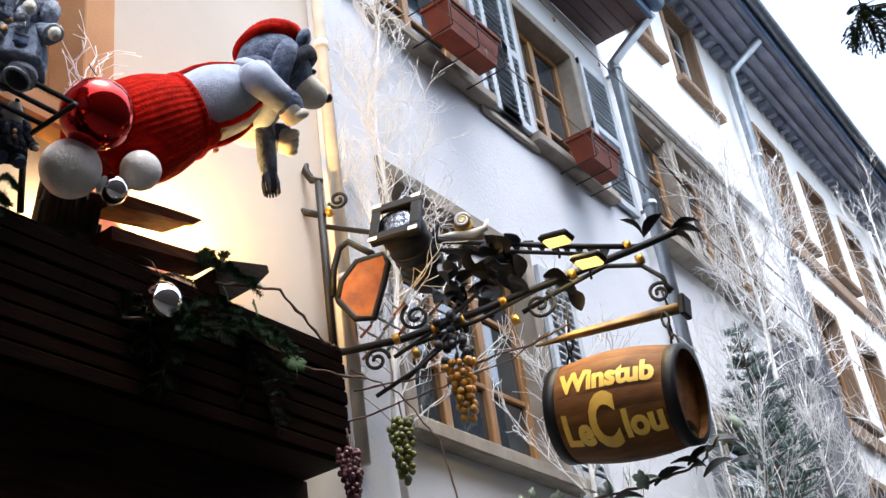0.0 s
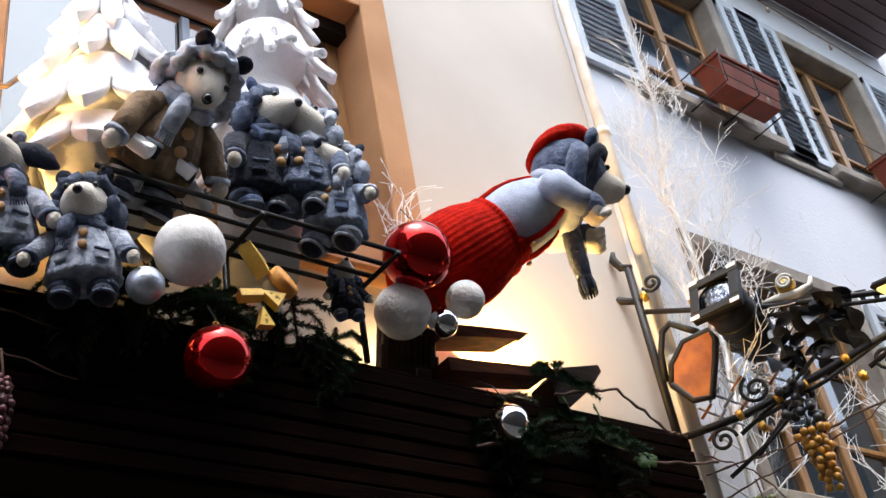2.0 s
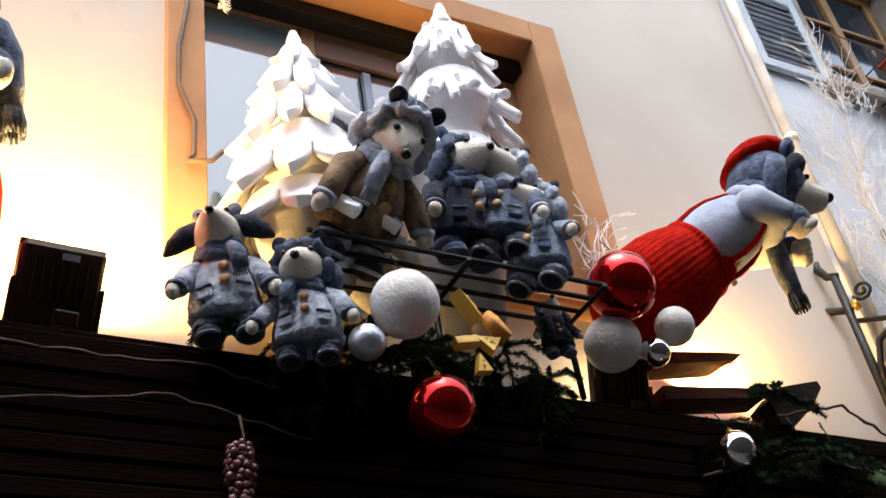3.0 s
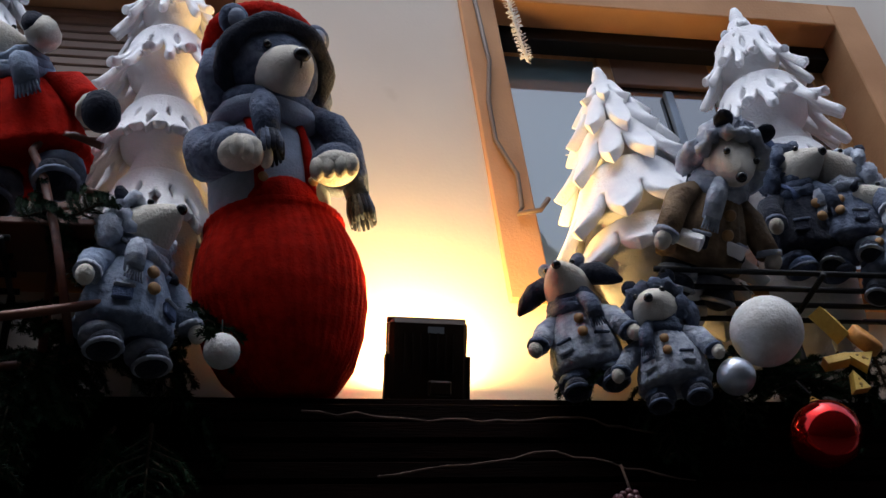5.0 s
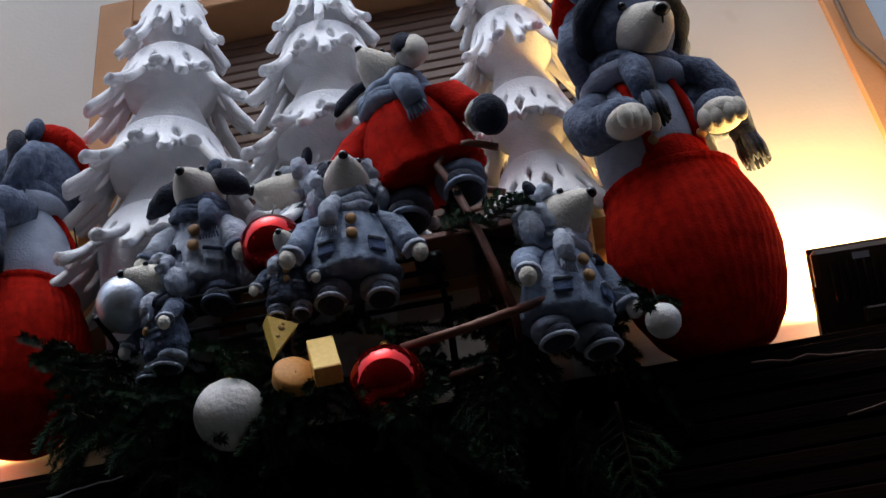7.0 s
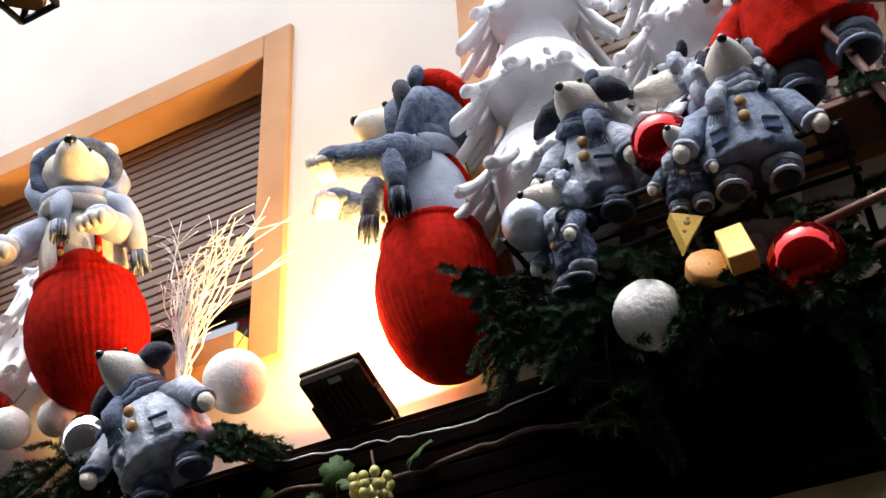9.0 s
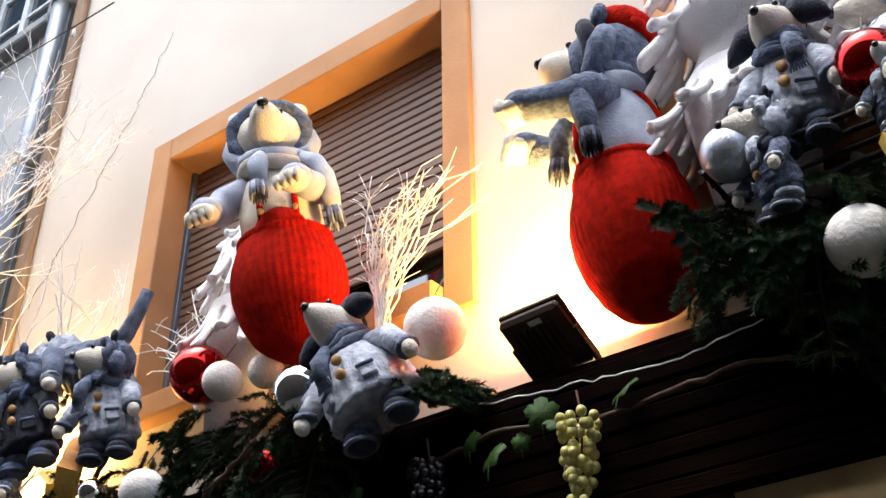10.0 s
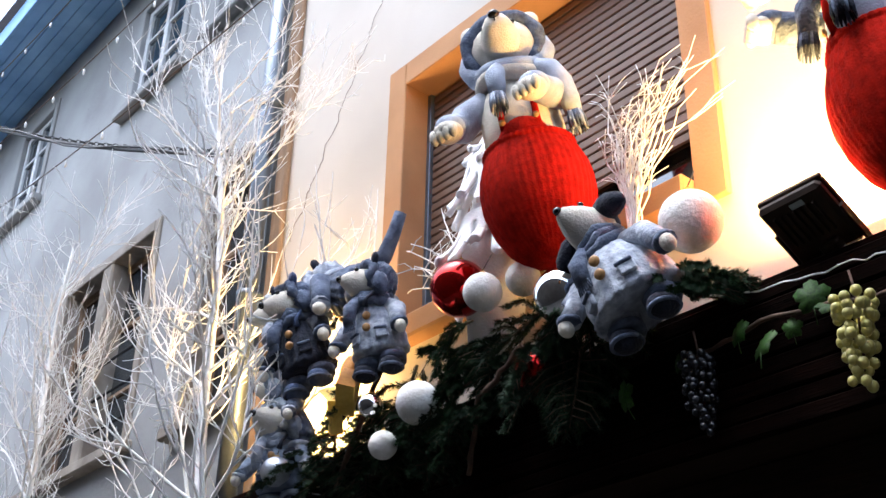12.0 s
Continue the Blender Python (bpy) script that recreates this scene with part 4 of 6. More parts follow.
    if tail:
        m.tube([(0, 0.07, 0.11), (0, 0.13, 0.09), (0.005, 0.20, 0.08), (0.01, 0.27, 0.08)], [0.030, 0.026, 0.022, 0.020], COAT, 8)
    return m


def mouse_set(seed, coats, **k):
    return mouse_mesh(seed, **k).data("plush_mouse", coats)


PALEDENIM = mat("washed_denim_knit", (0.29, 0.345, 0.45), 0.95, col2=(0.18, 0.22, 0.30), scale=30, bump=1.0, bscale=60, spec=0.08)
TANKNIT = mat("tan_knit", (0.24, 0.16, 0.09), 0.95, col2=(0.13, 0.085, 0.05), scale=30, bump=0.7, bscale=90)
COATS = {
    "lace": [LACE, CREAMPLUSH, GREYPLUSH, LACE, BLACKBEAD, BUTTON, DARKPLUSH],
    "blue": [PALEDENIM, CREAMPLUSH, LACE, BLUEDENIM, BLACKBEAD, BUTTON, DARKPLUSH],
    "dark": [DARKPLUSH, CREAMPLUSH, GREYPLUSH, DARKPLUSH, BLACKBEAD, BUTTON, BLUEDENIM],
    "grey": [GREYPLUSH, CREAMPLUSH, LACE, GREYPLUSH, BLACKBEAD, BUTTON, DARKPLUSH],
    "tan": [TANKNIT, CREAMPLUSH, LACE, DARKPLUSH, BLACKBEAD, BUTTON, DARKPLUSH],
    "red": [REDKNIT, CREAMPLUSH, PALEDENIM, DARKPLUSH, BLACKBEAD, BUTTON, DARKPLUSH],
}
WORDS = {
    "lace": "plush mouse in a grey cable-knit coat and cap",
    "blue": "plush mouse in blue denim with a knitted cap",
    "dark": "plush mouse in a dark knitted coat",
    "grey": "plush mouse in blue-grey clothes and scarf",
    "tan": "large plush mouse in a tan knitted coat",
    "red": "large plush mouse in a red knitted coat",
}
# x, y, z of the feet; size, facing, lean forward, sideways lean, head turn, head up, clothes, cap, girth, head size
MICE = [
    (0.87, 2.56, 3.44, 0.95, -28, 6, 0, -4, -16, "lace", "bonnet", 1.05, 1.12),
    (0.67, 2.66, 3.545, 1.10, -22, 6, -4, -8, 0, "lace", "flaps", 0.95, 1.0),
    (1.03, 2.66, 3.92, 1.35, 14, 40, 8, -6, -34, "tan", "bonnet", 1.0, 1.0),
    (1.50, 2.66, 4.00, 1.22, 5, 12, 0, 20, 0, "dark", "bonnet", 1.0, 1.0),
    (1.62, 2.58, 3.99, 1.15, -44, 8, 14, -14, 8, "grey", "bonnet", 1.0, 1.0),
    (1.71, 2.54, 3.85, 1.05, -54, 8, 14, -14, 8, "blue", "bonnet", 1.05, 1.05),
    (1.86, 2.70, 3.72, 0.55, -20, 0, 0, 0, 20, "dark", "bonnet", 1.0, 1.1),
    (-1.735, 2.56, 3.90, 1.30, 0, 8, 0, -8, -4, "lace", "flaps", 0.84, 0.88),
    (-1.265, 2.52, 3.80, 1.24, 8, 8, 0, 0, 8, "blue", "bonnet", 1.08, 0.92),
    (-1.37, 2.66, 3.95, 1.20, -62, 10, 0, 0, 6, "grey", "bonnet", 0.9, 1.15),
    (-1.45, 2.47, 3.78, 0.70, 4, 8, 0, -6, 2, "grey", "bonnet", 0.9, 1.0),
    (-1.81, 2.50, 3.68, 0.90, -40, 8, 0, -10, 6, "grey", "bonnet", 0.8, 1.15),
    (-0.69, 2.54, 3.54, 1.24, 34, 8, 0, 18, 8, "blue", "bonnet", 1.05, 1.0),
    (-0.97, 2.58, 4.12, 1.72, -16, 10, -10, -24, 44, "red", "ear", 1.05, 0.62),
    (-3.27, 2.54, 3.43, 1.42, 0, 10, -24, -6, 22, "lace", "flaps", 1.18, 0.90),
    (-4.98, 2.66, 4.25, 1.60, -84, 0, -66, 0, 50, "grey", "bonnet", 0.95, 0.86),
    (-5.34, 2.56, 3.83, 1.42, 14, 12, -18, -30, -4, "dark", "bonnet", 0.95, 0.95),
    (-5.66, 2.62, 3.96, 1.24, -10, 10, -10, -30, -4, "blue", "bonnet", 0.9, 1.0),
    (-4.73, 2.50, 3.70, 1.30, 22, 10, -10, -44, 4, "lace", "bonnet", 0.90, 0.92),
    (-5.44, 2.56, 3.50, 1.20, -10, 10, -14, -50, 14, "grey", "bonnet", 0.95, 1.0),
    (-5.48, 2.52, 3.28, 1.20, 30, 12, -8, -20, 6, "blue", "bonnet", 0.95, 1.05),
]
for i, (x, y, z, size, face, lean, side, turn, up, coat, cap, stout, head) in enumerate(MICE):
    ob = new("plush_mouse", mouse_set(i, COATS[coat], cap=cap, head_turn=turn, up=up, stout=stout, head=head, tail=side < -40))
    ob.matrix_world = Matrix.Translation((x, y, z)) @ (ry(side) @ rz(face) @ rx(lean)).to_4x4() @ Matrix.Scale(size, 4)
    tagged(ob, WORDS[coat], "plush mouse", "plush mice on the ledge")

# small black shelves on which mice stand
for xa, xb, z in ((0.86, 1.95, 3.90), (-2.05, -1.0, 3.94)):
    sh = empty("iron_shelf", ((xa + xb) / 2, 2.62, z), "black iron shelf standing on the ledge", "shelf", "iron shelves")
    for y in (2.48, 2.56, 2.64, 2.72):
        part("bar", tubem([(xa, y, z), (xb, y, z)], 0.01, 6), IRON, sh)
    for x in (xa + 0.02, (xa + xb) / 2, xb - 0.02):
        part("cross_bar", tubem([(x, 2.46, z - 0.018), (x, 2.74, z - 0.018)], 0.01, 6), IRON, sh)
        part("leg", tubem([(x, 2.72, z - 0.02), (x, 2.72, 3.59)], 0.012, 6), IRON, sh)

# ---- baubles ----
REDGLOSS = mat("red_glass_bauble", (0.50, 0.005, 0.003), 0.08, 0.85, col2=(0.38, 0.004, 0.003), scale=3, bump=0, coat=0.2)
SILVER = mat("silver_glass_bauble", (0.85, 0.86, 0.88), 0.05, 1.0, col2=(0.8, 0.81, 0.83), scale=3, bump=0)
FROST = mat("frosted_silver", (0.62, 0.66, 0.74), 0.35, 0.7, col2=(0.5, 0.54, 0.62), scale=40, bump=0.2, bscale=120)
SNOW = mat("glittered_snow_ball", (0.84, 0.83, 0.81), 0.85, col2=(0.70, 0.68, 0.64), scale=22, bump=0.5, bscale=70, speck=(60, 0.62, (0.92, 0.92, 0.93)))


def bauble(x, y, z, r, kind):
    mats = {"red": REDGLOSS, "silver": SILVER, "frost": FROST, "snow": SNOW}
    words = {"red": "glossy red glass bauble hung in the garland", "silver": "mirror-bright silver glass bauble", "frost": "small frosted silver glass bauble", "snow": "large white glittered snowball ornament" if r > 0.08 else "small white glittered snowball ornament"}
    b = empty("bauble", (x, y, z), words[kind], "bauble", kind + " ornaments")
    part("globe", one(lambda q: q.ball((x, y, z), r, 0, None, 48, 28, 0.015 if kind == "snow" else 0.0, 5)), mats[kind], b)
    cap = part("cap", one(lambda q: q.lathe([(0.0, r * 1.1), (r * 0.16, r * 1.1), (r * 0.18, r * 0.97), (r * 0.2, r * 0.94)], 0, 16, (x, y, z))), BRASS, b)
    part("loop", tubem([(x + r * 0.09 * math.cos(a), y, z + r * 1.18 + r * 0.09 * math.sin(a)) for a in [i * math.pi / 6 for i in range(13)]], r * 0.02, 5), BRASS, cap)
    part("cord", tubem([(x, y, z + r * 1.25), (x, min(y + 0.05, 2.9), z + r * 1.25 + 0.09)] + ([(x, 2.70, 3.60)] if z < 3.45 else []), 0.0025, 4), IRON, b)


for row in ((1.14, 2.45, 3.65, 0.105, "snow"), (1.0, 2.45, 3.49, 0.054, "frost"), (1.23, 2.48, 3.32, 0.097, "red"), (2.118, 2.72, 3.845, 0.105, "snow"),
            (2.25, 2.66, 3.79, 0.056, "silver"), (2.36, 2.64, 3.91, 0.074, "snow"), (2.13, 2.60, 4.02, 0.130, "red"), (2.40, 2.58, 3.367, 0.069, "silver"),
            (-1.495, 2.46, 4.06, 0.100, "red"), (-1.19, 2.45, 3.52, 0.105, "red"), (-1.64, 2.5, 3.54, 0.1, "snow"), (-1.94, 2.46, 3.95, 0.088, "frost"),
            (-3.19, 2.66, 3.88, 0.115, "snow"), (-3.67, 2.5, 3.71, 0.11, "silver"), (-4.37, 2.6, 4.04, 0.126, "red"), (-4.11, 2.5, 3.89, 0.08, "snow"),
            (-4.0, 2.62, 3.95, 0.072, "snow"), (-5.42, 2.42, 3.44, 0.07, "frost"), (-4.72, 2.42, 3.56, 0.053, "silver"), (-4.44, 2.45, 3.5, 0.09, "snow"),
            (-4.66, 2.45, 3.38, 0.06, "snow"), (-3.82, 2.5, 3.45, 0.08, "red"), (-1.93, 2.62, 3.66, 0.07, "snow"), (-0.42, 2.55, 3.62, 0.05, "snow")):
    bauble(*row)

# ---- cheese pieces ----
CHEESE = mat("yellow_cheese_foam", (0.78, 0.52, 0.10), 0.6, col2=(0.70, 0.44, 0.07), scale=10, bump=0.1)
RIND = mat("orange_cheese_rind", (0.66, 0.30, 0.05), 0.6, col2=(0.55, 0.22, 0.035), scale=10, bump=0.1)
HOLE = mat("cheese_hole", (0.42, 0.24, 0.04), 0.7, bump=0)


def cheese(x, y, z, size, rot, kind):
    m = Mesh()
    if kind == "wheel":
        m.lathe([(0, -0.2), (0.45, -0.2), (0.5, -0.15), (0.5, 0.15), (0.45, 0.2), (0, 0.2)], 1, 32)
    elif kind == "bar":
        m.box((0, 0, 0), (0.5, 0.4, 1.0), 0, None, 0.02)
        m.box((0, 0, -0.505), (0.48, 0.38, 0.012), 1)
        for hx, hz, hr in ((0.05, 0.15, 0.1), (-0.1, -0.2, 0.07)):
            m.lathe([(0, -0.006), (hr, -0.006), (hr, 0.0)], 2, 16, (hx, -0.2, hz), rx(90))
    else:
        a, b, c = (-0.5, 0), (0.5, -0.42), (0.5, 0.42)
        vs = [(p[0], p[1], zz) for zz in (-0.22, 0.22) for p in (a, b, c)]
        m.add(vs, [(2, 1, 0), (3, 4, 5), (0, 1, 4, 3), (2, 0, 3, 5)], 0, False)
        m.add([vs[1], vs[2], vs[5], vs[4]], [(0, 1, 2, 3)], 1, False)
        for hx, hr in ((0.25, 0.09), (-0.02, 0.06), (0.38, 0.05)):
            m.lathe([(0, 0.0), (hr, 0.0), (hr, -0.012)], 2, 16, (hx, 0.05 - hx * 0.2, 0.226))
            m.lathe([(0, -0.0), (hr * 0.8, 0.0), (hr * 0.8, 0.012)], 2, 16, (hx, -0.02, -0.226))
    ob = thing("cheese", m, [CHEESE, RIND, HOLE], {"wheel": "orange toy cheese wheel", "bar": "yellow toy cheese block with holes", "wedge": "yellow toy cheese wedge with holes"}[kind], "toy cheese", "toy cheeses")
    ob.matrix_world = Matrix.Translation((x, y, z)) @ Euler([radians(a) for a in rot]).to_matrix().to_4x4() @ Matrix.Scale(size, 4)


cheese(1.37, 2.49, 3.72, 0.11, (70, 20, 30), "wedge")
cheese(1.48, 2.50, 3.66, 0.11, (60, 40, 10), "wheel")
cheese(1.36, 2.50, 3.58, 0.075, (80, 10, 80), "bar")
cheese(1.43, 2.50, 3.59, 0.075, (80, 30, -20), "wedge")
cheese(1.40, 2.50, 3.51, 0.065, (90, 80, 0), "wedge")
cheese(-1.48, 2.42, 3.70, 0.11, (100, -80, 20), "wedge")
cheese(-1.35, 2.41, 3.60, 0.15, (-25, -8, 10), "bar")
cheese(-1.44, 2.43, 3.58, 0.12, (75, 0, 20), "wheel")
cheese(-4.91, 2.43, 3.66, 0.19, (75, -40, -30), "wedge")
cheese(-5.02, 2.45, 3.60, 0.15, (10, 20, -30), "bar")
cheese(-4.96, 2.48, 3.80, 0.15, (80, 60, -20), "wheel")
cheese(-5.08, 2.46, 3.72, 0.13, (70, 20, 10), "wedge")

# ---- sled ----
SLEDWOOD = mat("varnished_sled_wood", (0.20, 0.065, 0.03), 0.45, col2=(0.13, 0.04, 0.02), scale=8, bump=0.1, stretch=(1, 1, 6))
sl = empty("sled", (-0.95, 2.5, 3.65), "small reddish wooden sled with curved runners", "sled")
for x, w in ((-0.92, 0.0), (-0.92, 0.22)):
    pts = [(-1.14, 2.42 + w, 3.60), (-0.95, 2.42 + w, 3.63), (-0.70, 2.42 + w, 3.68)]
    part("runner", tubem(pts, 0.014, 6), SLEDWOOD, sl)
    arc = [(-0.82, 2.42 + w, 3.66), (-0.87, 2.42 + w, 3.90), (-0.93, 2.42 + w, 4.13), (-0.97, 2.42 + w, 4.22), (-0.94, 2.42 + w, 4.28), (-0.86, 2.42 + w, 4.29), (-0.78, 2.42 + w, 4.25)]
    part("curl", tubem(arc, 0.013, 6), SLEDWOOD, sl)
part("strut", tubem([(-0.82, 2.42, 3.66), (-0.82, 2.64, 3.66)], 0.012, 6), SLEDWOOD, sl)
part("seat", boxm((-0.92, 2.58, 4.0), (0.34, 0.22, 0.025), 0.004), SLEDWOOD, sl)
part("post", tubem([(-0.90, 2.60, 3.99), (-0.90, 2.66, 3.60)], 0.014, 6), SLEDWOOD, sl)

# ---- fir boughs ----
NEEDLE = mat("fir_needles", (0.020, 0.046, 0.018), 0.75, col2=(0.006, 0.018, 0.009), scale=12, bump=0, rand=0.3, spec=0.15)
BARK = mat("twig_bark", (0.10, 0.055, 0.03), 0.85, scale=20, bump=0.2)


def bough_mesh(seed, length=0.34, twigs=15, hang=0.5):
    rnd = random.Random(seed)
    wood, green = Mesh(), Mesh()

    def needles(a, b, n):
        d = (b - a)
        u = d.orthogonal().normalized()
        w = d.normalized().cross(u)
        for _ in range(n):
            k = rnd.random()
            p = a + d * k
            an = rnd.random() * 6.283
            o = (u * math.cos(an) + w * math.sin(an)) * 0.7 + d.normalized() * 0.6
            q = p + o.normalized() * rnd.uniform(0.016, 0.026)
            s = d.normalized().cross(o).normalized() * 0.0019
            green.add([p - s, p + s, q + s * 0.4, q - s * 0.4], [(0, 1, 2, 3)])
    pts = [Vector((0, -length * t, -hang * length * t * t + 0.02 * math.sin(t * 5 + seed))) for t in [i / 7 for i in range(8)]]
    wood.tube(pts, [0.007 - 0.0007 * i for i in range(8)], 0, 5)
    for a, b in zip(pts, pts[1:]):
        needles(a, b, 90)
    for i in range(twigs):
        t = 0.12 + 0.85 * i / twigs
        k = min(int(t * 7), 6)
        a = pts[k].lerp(pts[k + 1], t * 7 - k)
        s = 1 if i % 2 else -1
        ln = length * (0.42 * (1 - t) + 0.13) * rnd.uniform(0.8, 1.2)
        mid = a + Vector((s * ln * 0.55, -ln * 0.4, rnd.uniform(-0.02, 0.02)))
        b = mid + Vector((s * ln * 0.3, -ln * 0.45, -0.03 * rnd.random() - 0.01))
        wood.tube([a, mid, b], [0.003, 0.0025, 0.0015], 0, 4)
        needles(a, mid, int(900 * ln))
        needles(mid, b, int(850 * ln))
    return wood.data("stalk", BARK), green.data("needles", NEEDLE)


BOUGHS = [bough_mesh(s, 0.30 + 0.04 * (s % 3), 15, 0.3 + 0.4 * (s % 2)) for s in range(5)]
rnd = random.Random(11)


def bough(x, y, z, face, droop, size=1.0):
    b = empty("fir_bough", (x, y, z), "green fir bough hanging over the ledge", "fir bough", "fir boughs of the garland")
    wood, green = rnd.choice(BOUGHS)
    for nm, me in (("stalk", wood), ("needles", green)):
        o = new(nm, me)
        o.parent = b
    b.matrix_world = Matrix.Translation((x, y, z)) @ (rz(face) @ rx(droop)).to_4x4() @ Matrix.Scale(size, 4)


def garland(x0, x1, z0, z1, n, y=2.62, size=1.0):
    for _ in range(n):
        z = rnd.uniform(z0, z1)
        bough(rnd.uniform(x0, x1), y + rnd.uniform(-0.05, 0.05), z, rnd.uniform(-70, 70), rnd.uniform(10, 75), size * rnd.uniform(0.8, 1.15))


garland(0.8, 1.85, 3.6, 3.80, 22, 2.74, 0.8)
garland(-2.1, -0.4, 3.62, 3.9, 26, 2.74, 0.9)
garland(-5.2, -3.4, 3.6, 3.9, 18, 2.76, 0.9)
garland(-2.25, -1.55, 3.5, 3.95, 17)
garland(-1.5, -0.5, 3.42, 3.7, 10)
garland(-1.1, -0.8, 3.9, 4.2, 4, 2.52, 0.7)
garland(-4.75, -3.45, 3.48, 3.85, 24)
garland(-5.4, -4.8, 3.2, 3.8, 9, 2.64)
garland(0.62, 0.75, 3.62, 3.75, 3, 2.74, 0.6)
garland(2.3, 3.0, 3.4, 3.75, 10, 2.80)
bough(-3.3, 2.66, 3.64, 62, 10, 1.0)
bough(-3.28, 2.66, 3.68, 78, -4, 1.0)
bough(-3.25, 2.70, 3.62, 70, 4, 0.9)


FROSTNEEDLE = mat("frosted_fir_needles", (0.20, 0.28, 0.27), 0.8, col2=(0.035, 0.085, 0.065), scale=5, bump=0, spec=0.15)


def conifer(x, y, top, low, width, seed, label):
    """A sparse fir: trunk, whorls of boughs and their needles."""
    rnd = random.Random(seed)
    t = empty("fir_tree", (x, y, 0.0), label, "fir tree")
    part("trunk", tubem([(x, y, 0.0), (x + 0.01, y, low), (x, y, top)], [0.05, 0.035, 0.004], 8), BARK, t)
    wood, green = Mesh(), Mesh()

    def clad(a, b, n):
        d = (b - a).normalized()
        u = d.orthogonal().normalized()
        v = d.cross(u)
        for _ in range(n):
            p = a.lerp(b, rnd.random())
            an = rnd.random() * 6.283
            q = p + ((u * math.cos(an) + v * math.sin(an)) * 0.75 + d * 0.65).normalized() * rnd.uniform(0.022, 0.038)
            w = d.cross(q - p).normalized() * 0.0032
            green.add([p - w, p + w, q + w * 0.3, q - w * 0.3], [(0, 1, 2, 3)])
    z = top - 0.10
    clad(Vector((x, y, top - 0.25)), Vector((x, y, top)), 60)
    while z > low:
        reach = 0.06 + width * 0.5 * (top - z) / (top - low)
        for k in range(6):
            a = k * 1.047 + rnd.uniform(-0.35, 0.35)
            o = Vector((math.cos(a), math.sin(a), 0.0))
            root = Vector((x, y, z + rnd.uniform(-0.03, 0.03)))
            ln = reach * rnd.uniform(0.75, 1.15)
            tip = root + o * ln + Vector((0, 0, 0.30 * ln))
            tip.y = min(tip.y, 2.90)
            wood.tube([root, root.lerp(tip, 0.6) - Vector((0, 0, 0.05 * ln)), tip], [0.006, 0.004, 0.002], 0, 4)
            clad(root.lerp(tip, 0.15), tip, int(60 + 170 * ln))
            for side in (-1, 1):
                for f in (0.4, 0.65):
                    p = root.lerp(tip, f)
                    q = p + (o * 0.7 + Vector((-o.y, o.x, 0)) * side * 0.8).normalized() * ln * 0.35 + Vector((0, 0, 0.03))
                    q.y = min(q.y, 2.90)
                    wood.tube([p, q], [0.003, 0.0015], 0, 4)
                    clad(p, q, int(20 + 110 * ln))
        z -= 0.13
    tagged(part("branchwork", wood, BARK, t), kind="stuff")
    tagged(part("crown", green, FROSTNEEDLE, t), kind="stuff")


conifer(7.95, 2.40, 5.00, 3.0, 1.0, 3, "sparse green fir dusted with frost before the white house")


# ---- white painted birch trees and twigs ----
BIRCH = mat("white_sprayed_twigs", (0.86, 0.86, 0.85), 0.8, col2=(0.74, 0.73, 0.71), scale=20, bump=0.2)


def birch(x, y, z, height, seed, lean, label, trunk_r=0.02, limbs=16, spread=0.55, levels=3, droop=0.0, left=-99.0, right=99.0):
    rnd = random.Random(seed)
    t = empty("birch", (x, y, z), label, "decorative tree", "white birch branches")
    n = 12
    pts = [Vector((x + lean[0] * k / n + 0.05 * math.sin(k * 0.9 + seed), y + lean[1] * k / n, z + height * k / n)) for k in range(n + 1)]
    if z > 1.0 and y < 2.6:
        part("pole", tubem([(x, y, 0.0), (x, y, z), pts[1]], trunk_r, 8), BIRCH, t)
    part("trunk", tubem(pts, [trunk_r * (1 - 0.85 * k / n) + 0.003 for k in range(n + 1)], 8), BIRCH, t)
    m = Mesh()

    def grow(p, d, ln, r, lev):
        k = 5
        line = [p]
        for i in range(k):
            d = (d + Vector((rnd.gauss(0, 0.16), rnd.gauss(0, 0.10), rnd.gauss(0.05 - droop, 0.13)))).normalized()
            p = p + d * ln / k
            if p.y > 2.93:
                p.y = 2.93
            if p.x < left:
                p.x = left + 0.25 * (left - p.x)
            if p.x > right:
                p.x = right + 0.25 * (right - p.x)
            line.append(p)
            if lev > 0 and i > 0:
                for _ in range(2 if lev > 1 else 1):
                    side = (d + Vector((rnd.gauss(0, 0.65), rnd.gauss(0, 0.4), rnd.gauss(0.15 - droop, 0.5)))).normalized()
                    grow(p, side, ln * rnd.uniform(0.35, 0.6), r * 0.55, lev - 1)
        m.tube(line, [max(r * (1 - 0.8 * i / k), 0.0017) for i in range(k + 1)], 0, 4, False)
    for i in range(limbs):
        f = 0.12 + 0.85 * i / limbs
        k = min(int(f * n), n - 1)
        p = pts[k].lerp(pts[k + 1], f * n - k)
        a = rnd.uniform(-1, 1)
        d = Vector((math.copysign(0.35 + 0.45 * rnd.random(), (-1) ** i), 0.4 * a - 0.12, 0.46))
        grow(p, d.normalized(), spread * (1.15 - 0.55 * f) * rnd.uniform(0.8, 1.2), trunk_r * 0.40 * (1.1 - 0.6 * f), levels - 1)
    b = part("crown", m, BIRCH, t)
    tagged(b, kind="stuff")
    return t


birch(-5.82, 2.36, 2.4, 3.9, 1, (-0.55, 0.0), "tall white-sprayed birch standing beside the canopy", 0.034, 32, 1.0, right=-5.45)
birch(-8.3, 2.36, 2.2, 3.6, 2, (-0.1, 0.0), "white-sprayed birch before the grey house", 0.026, 26, 0.95)
birch(4.12, 2.90, 3.0, 3.05, 3, (0.25, 0.0), "white-sprayed birch at the house corner", 0.016, 40, 0.55, left=3.90)
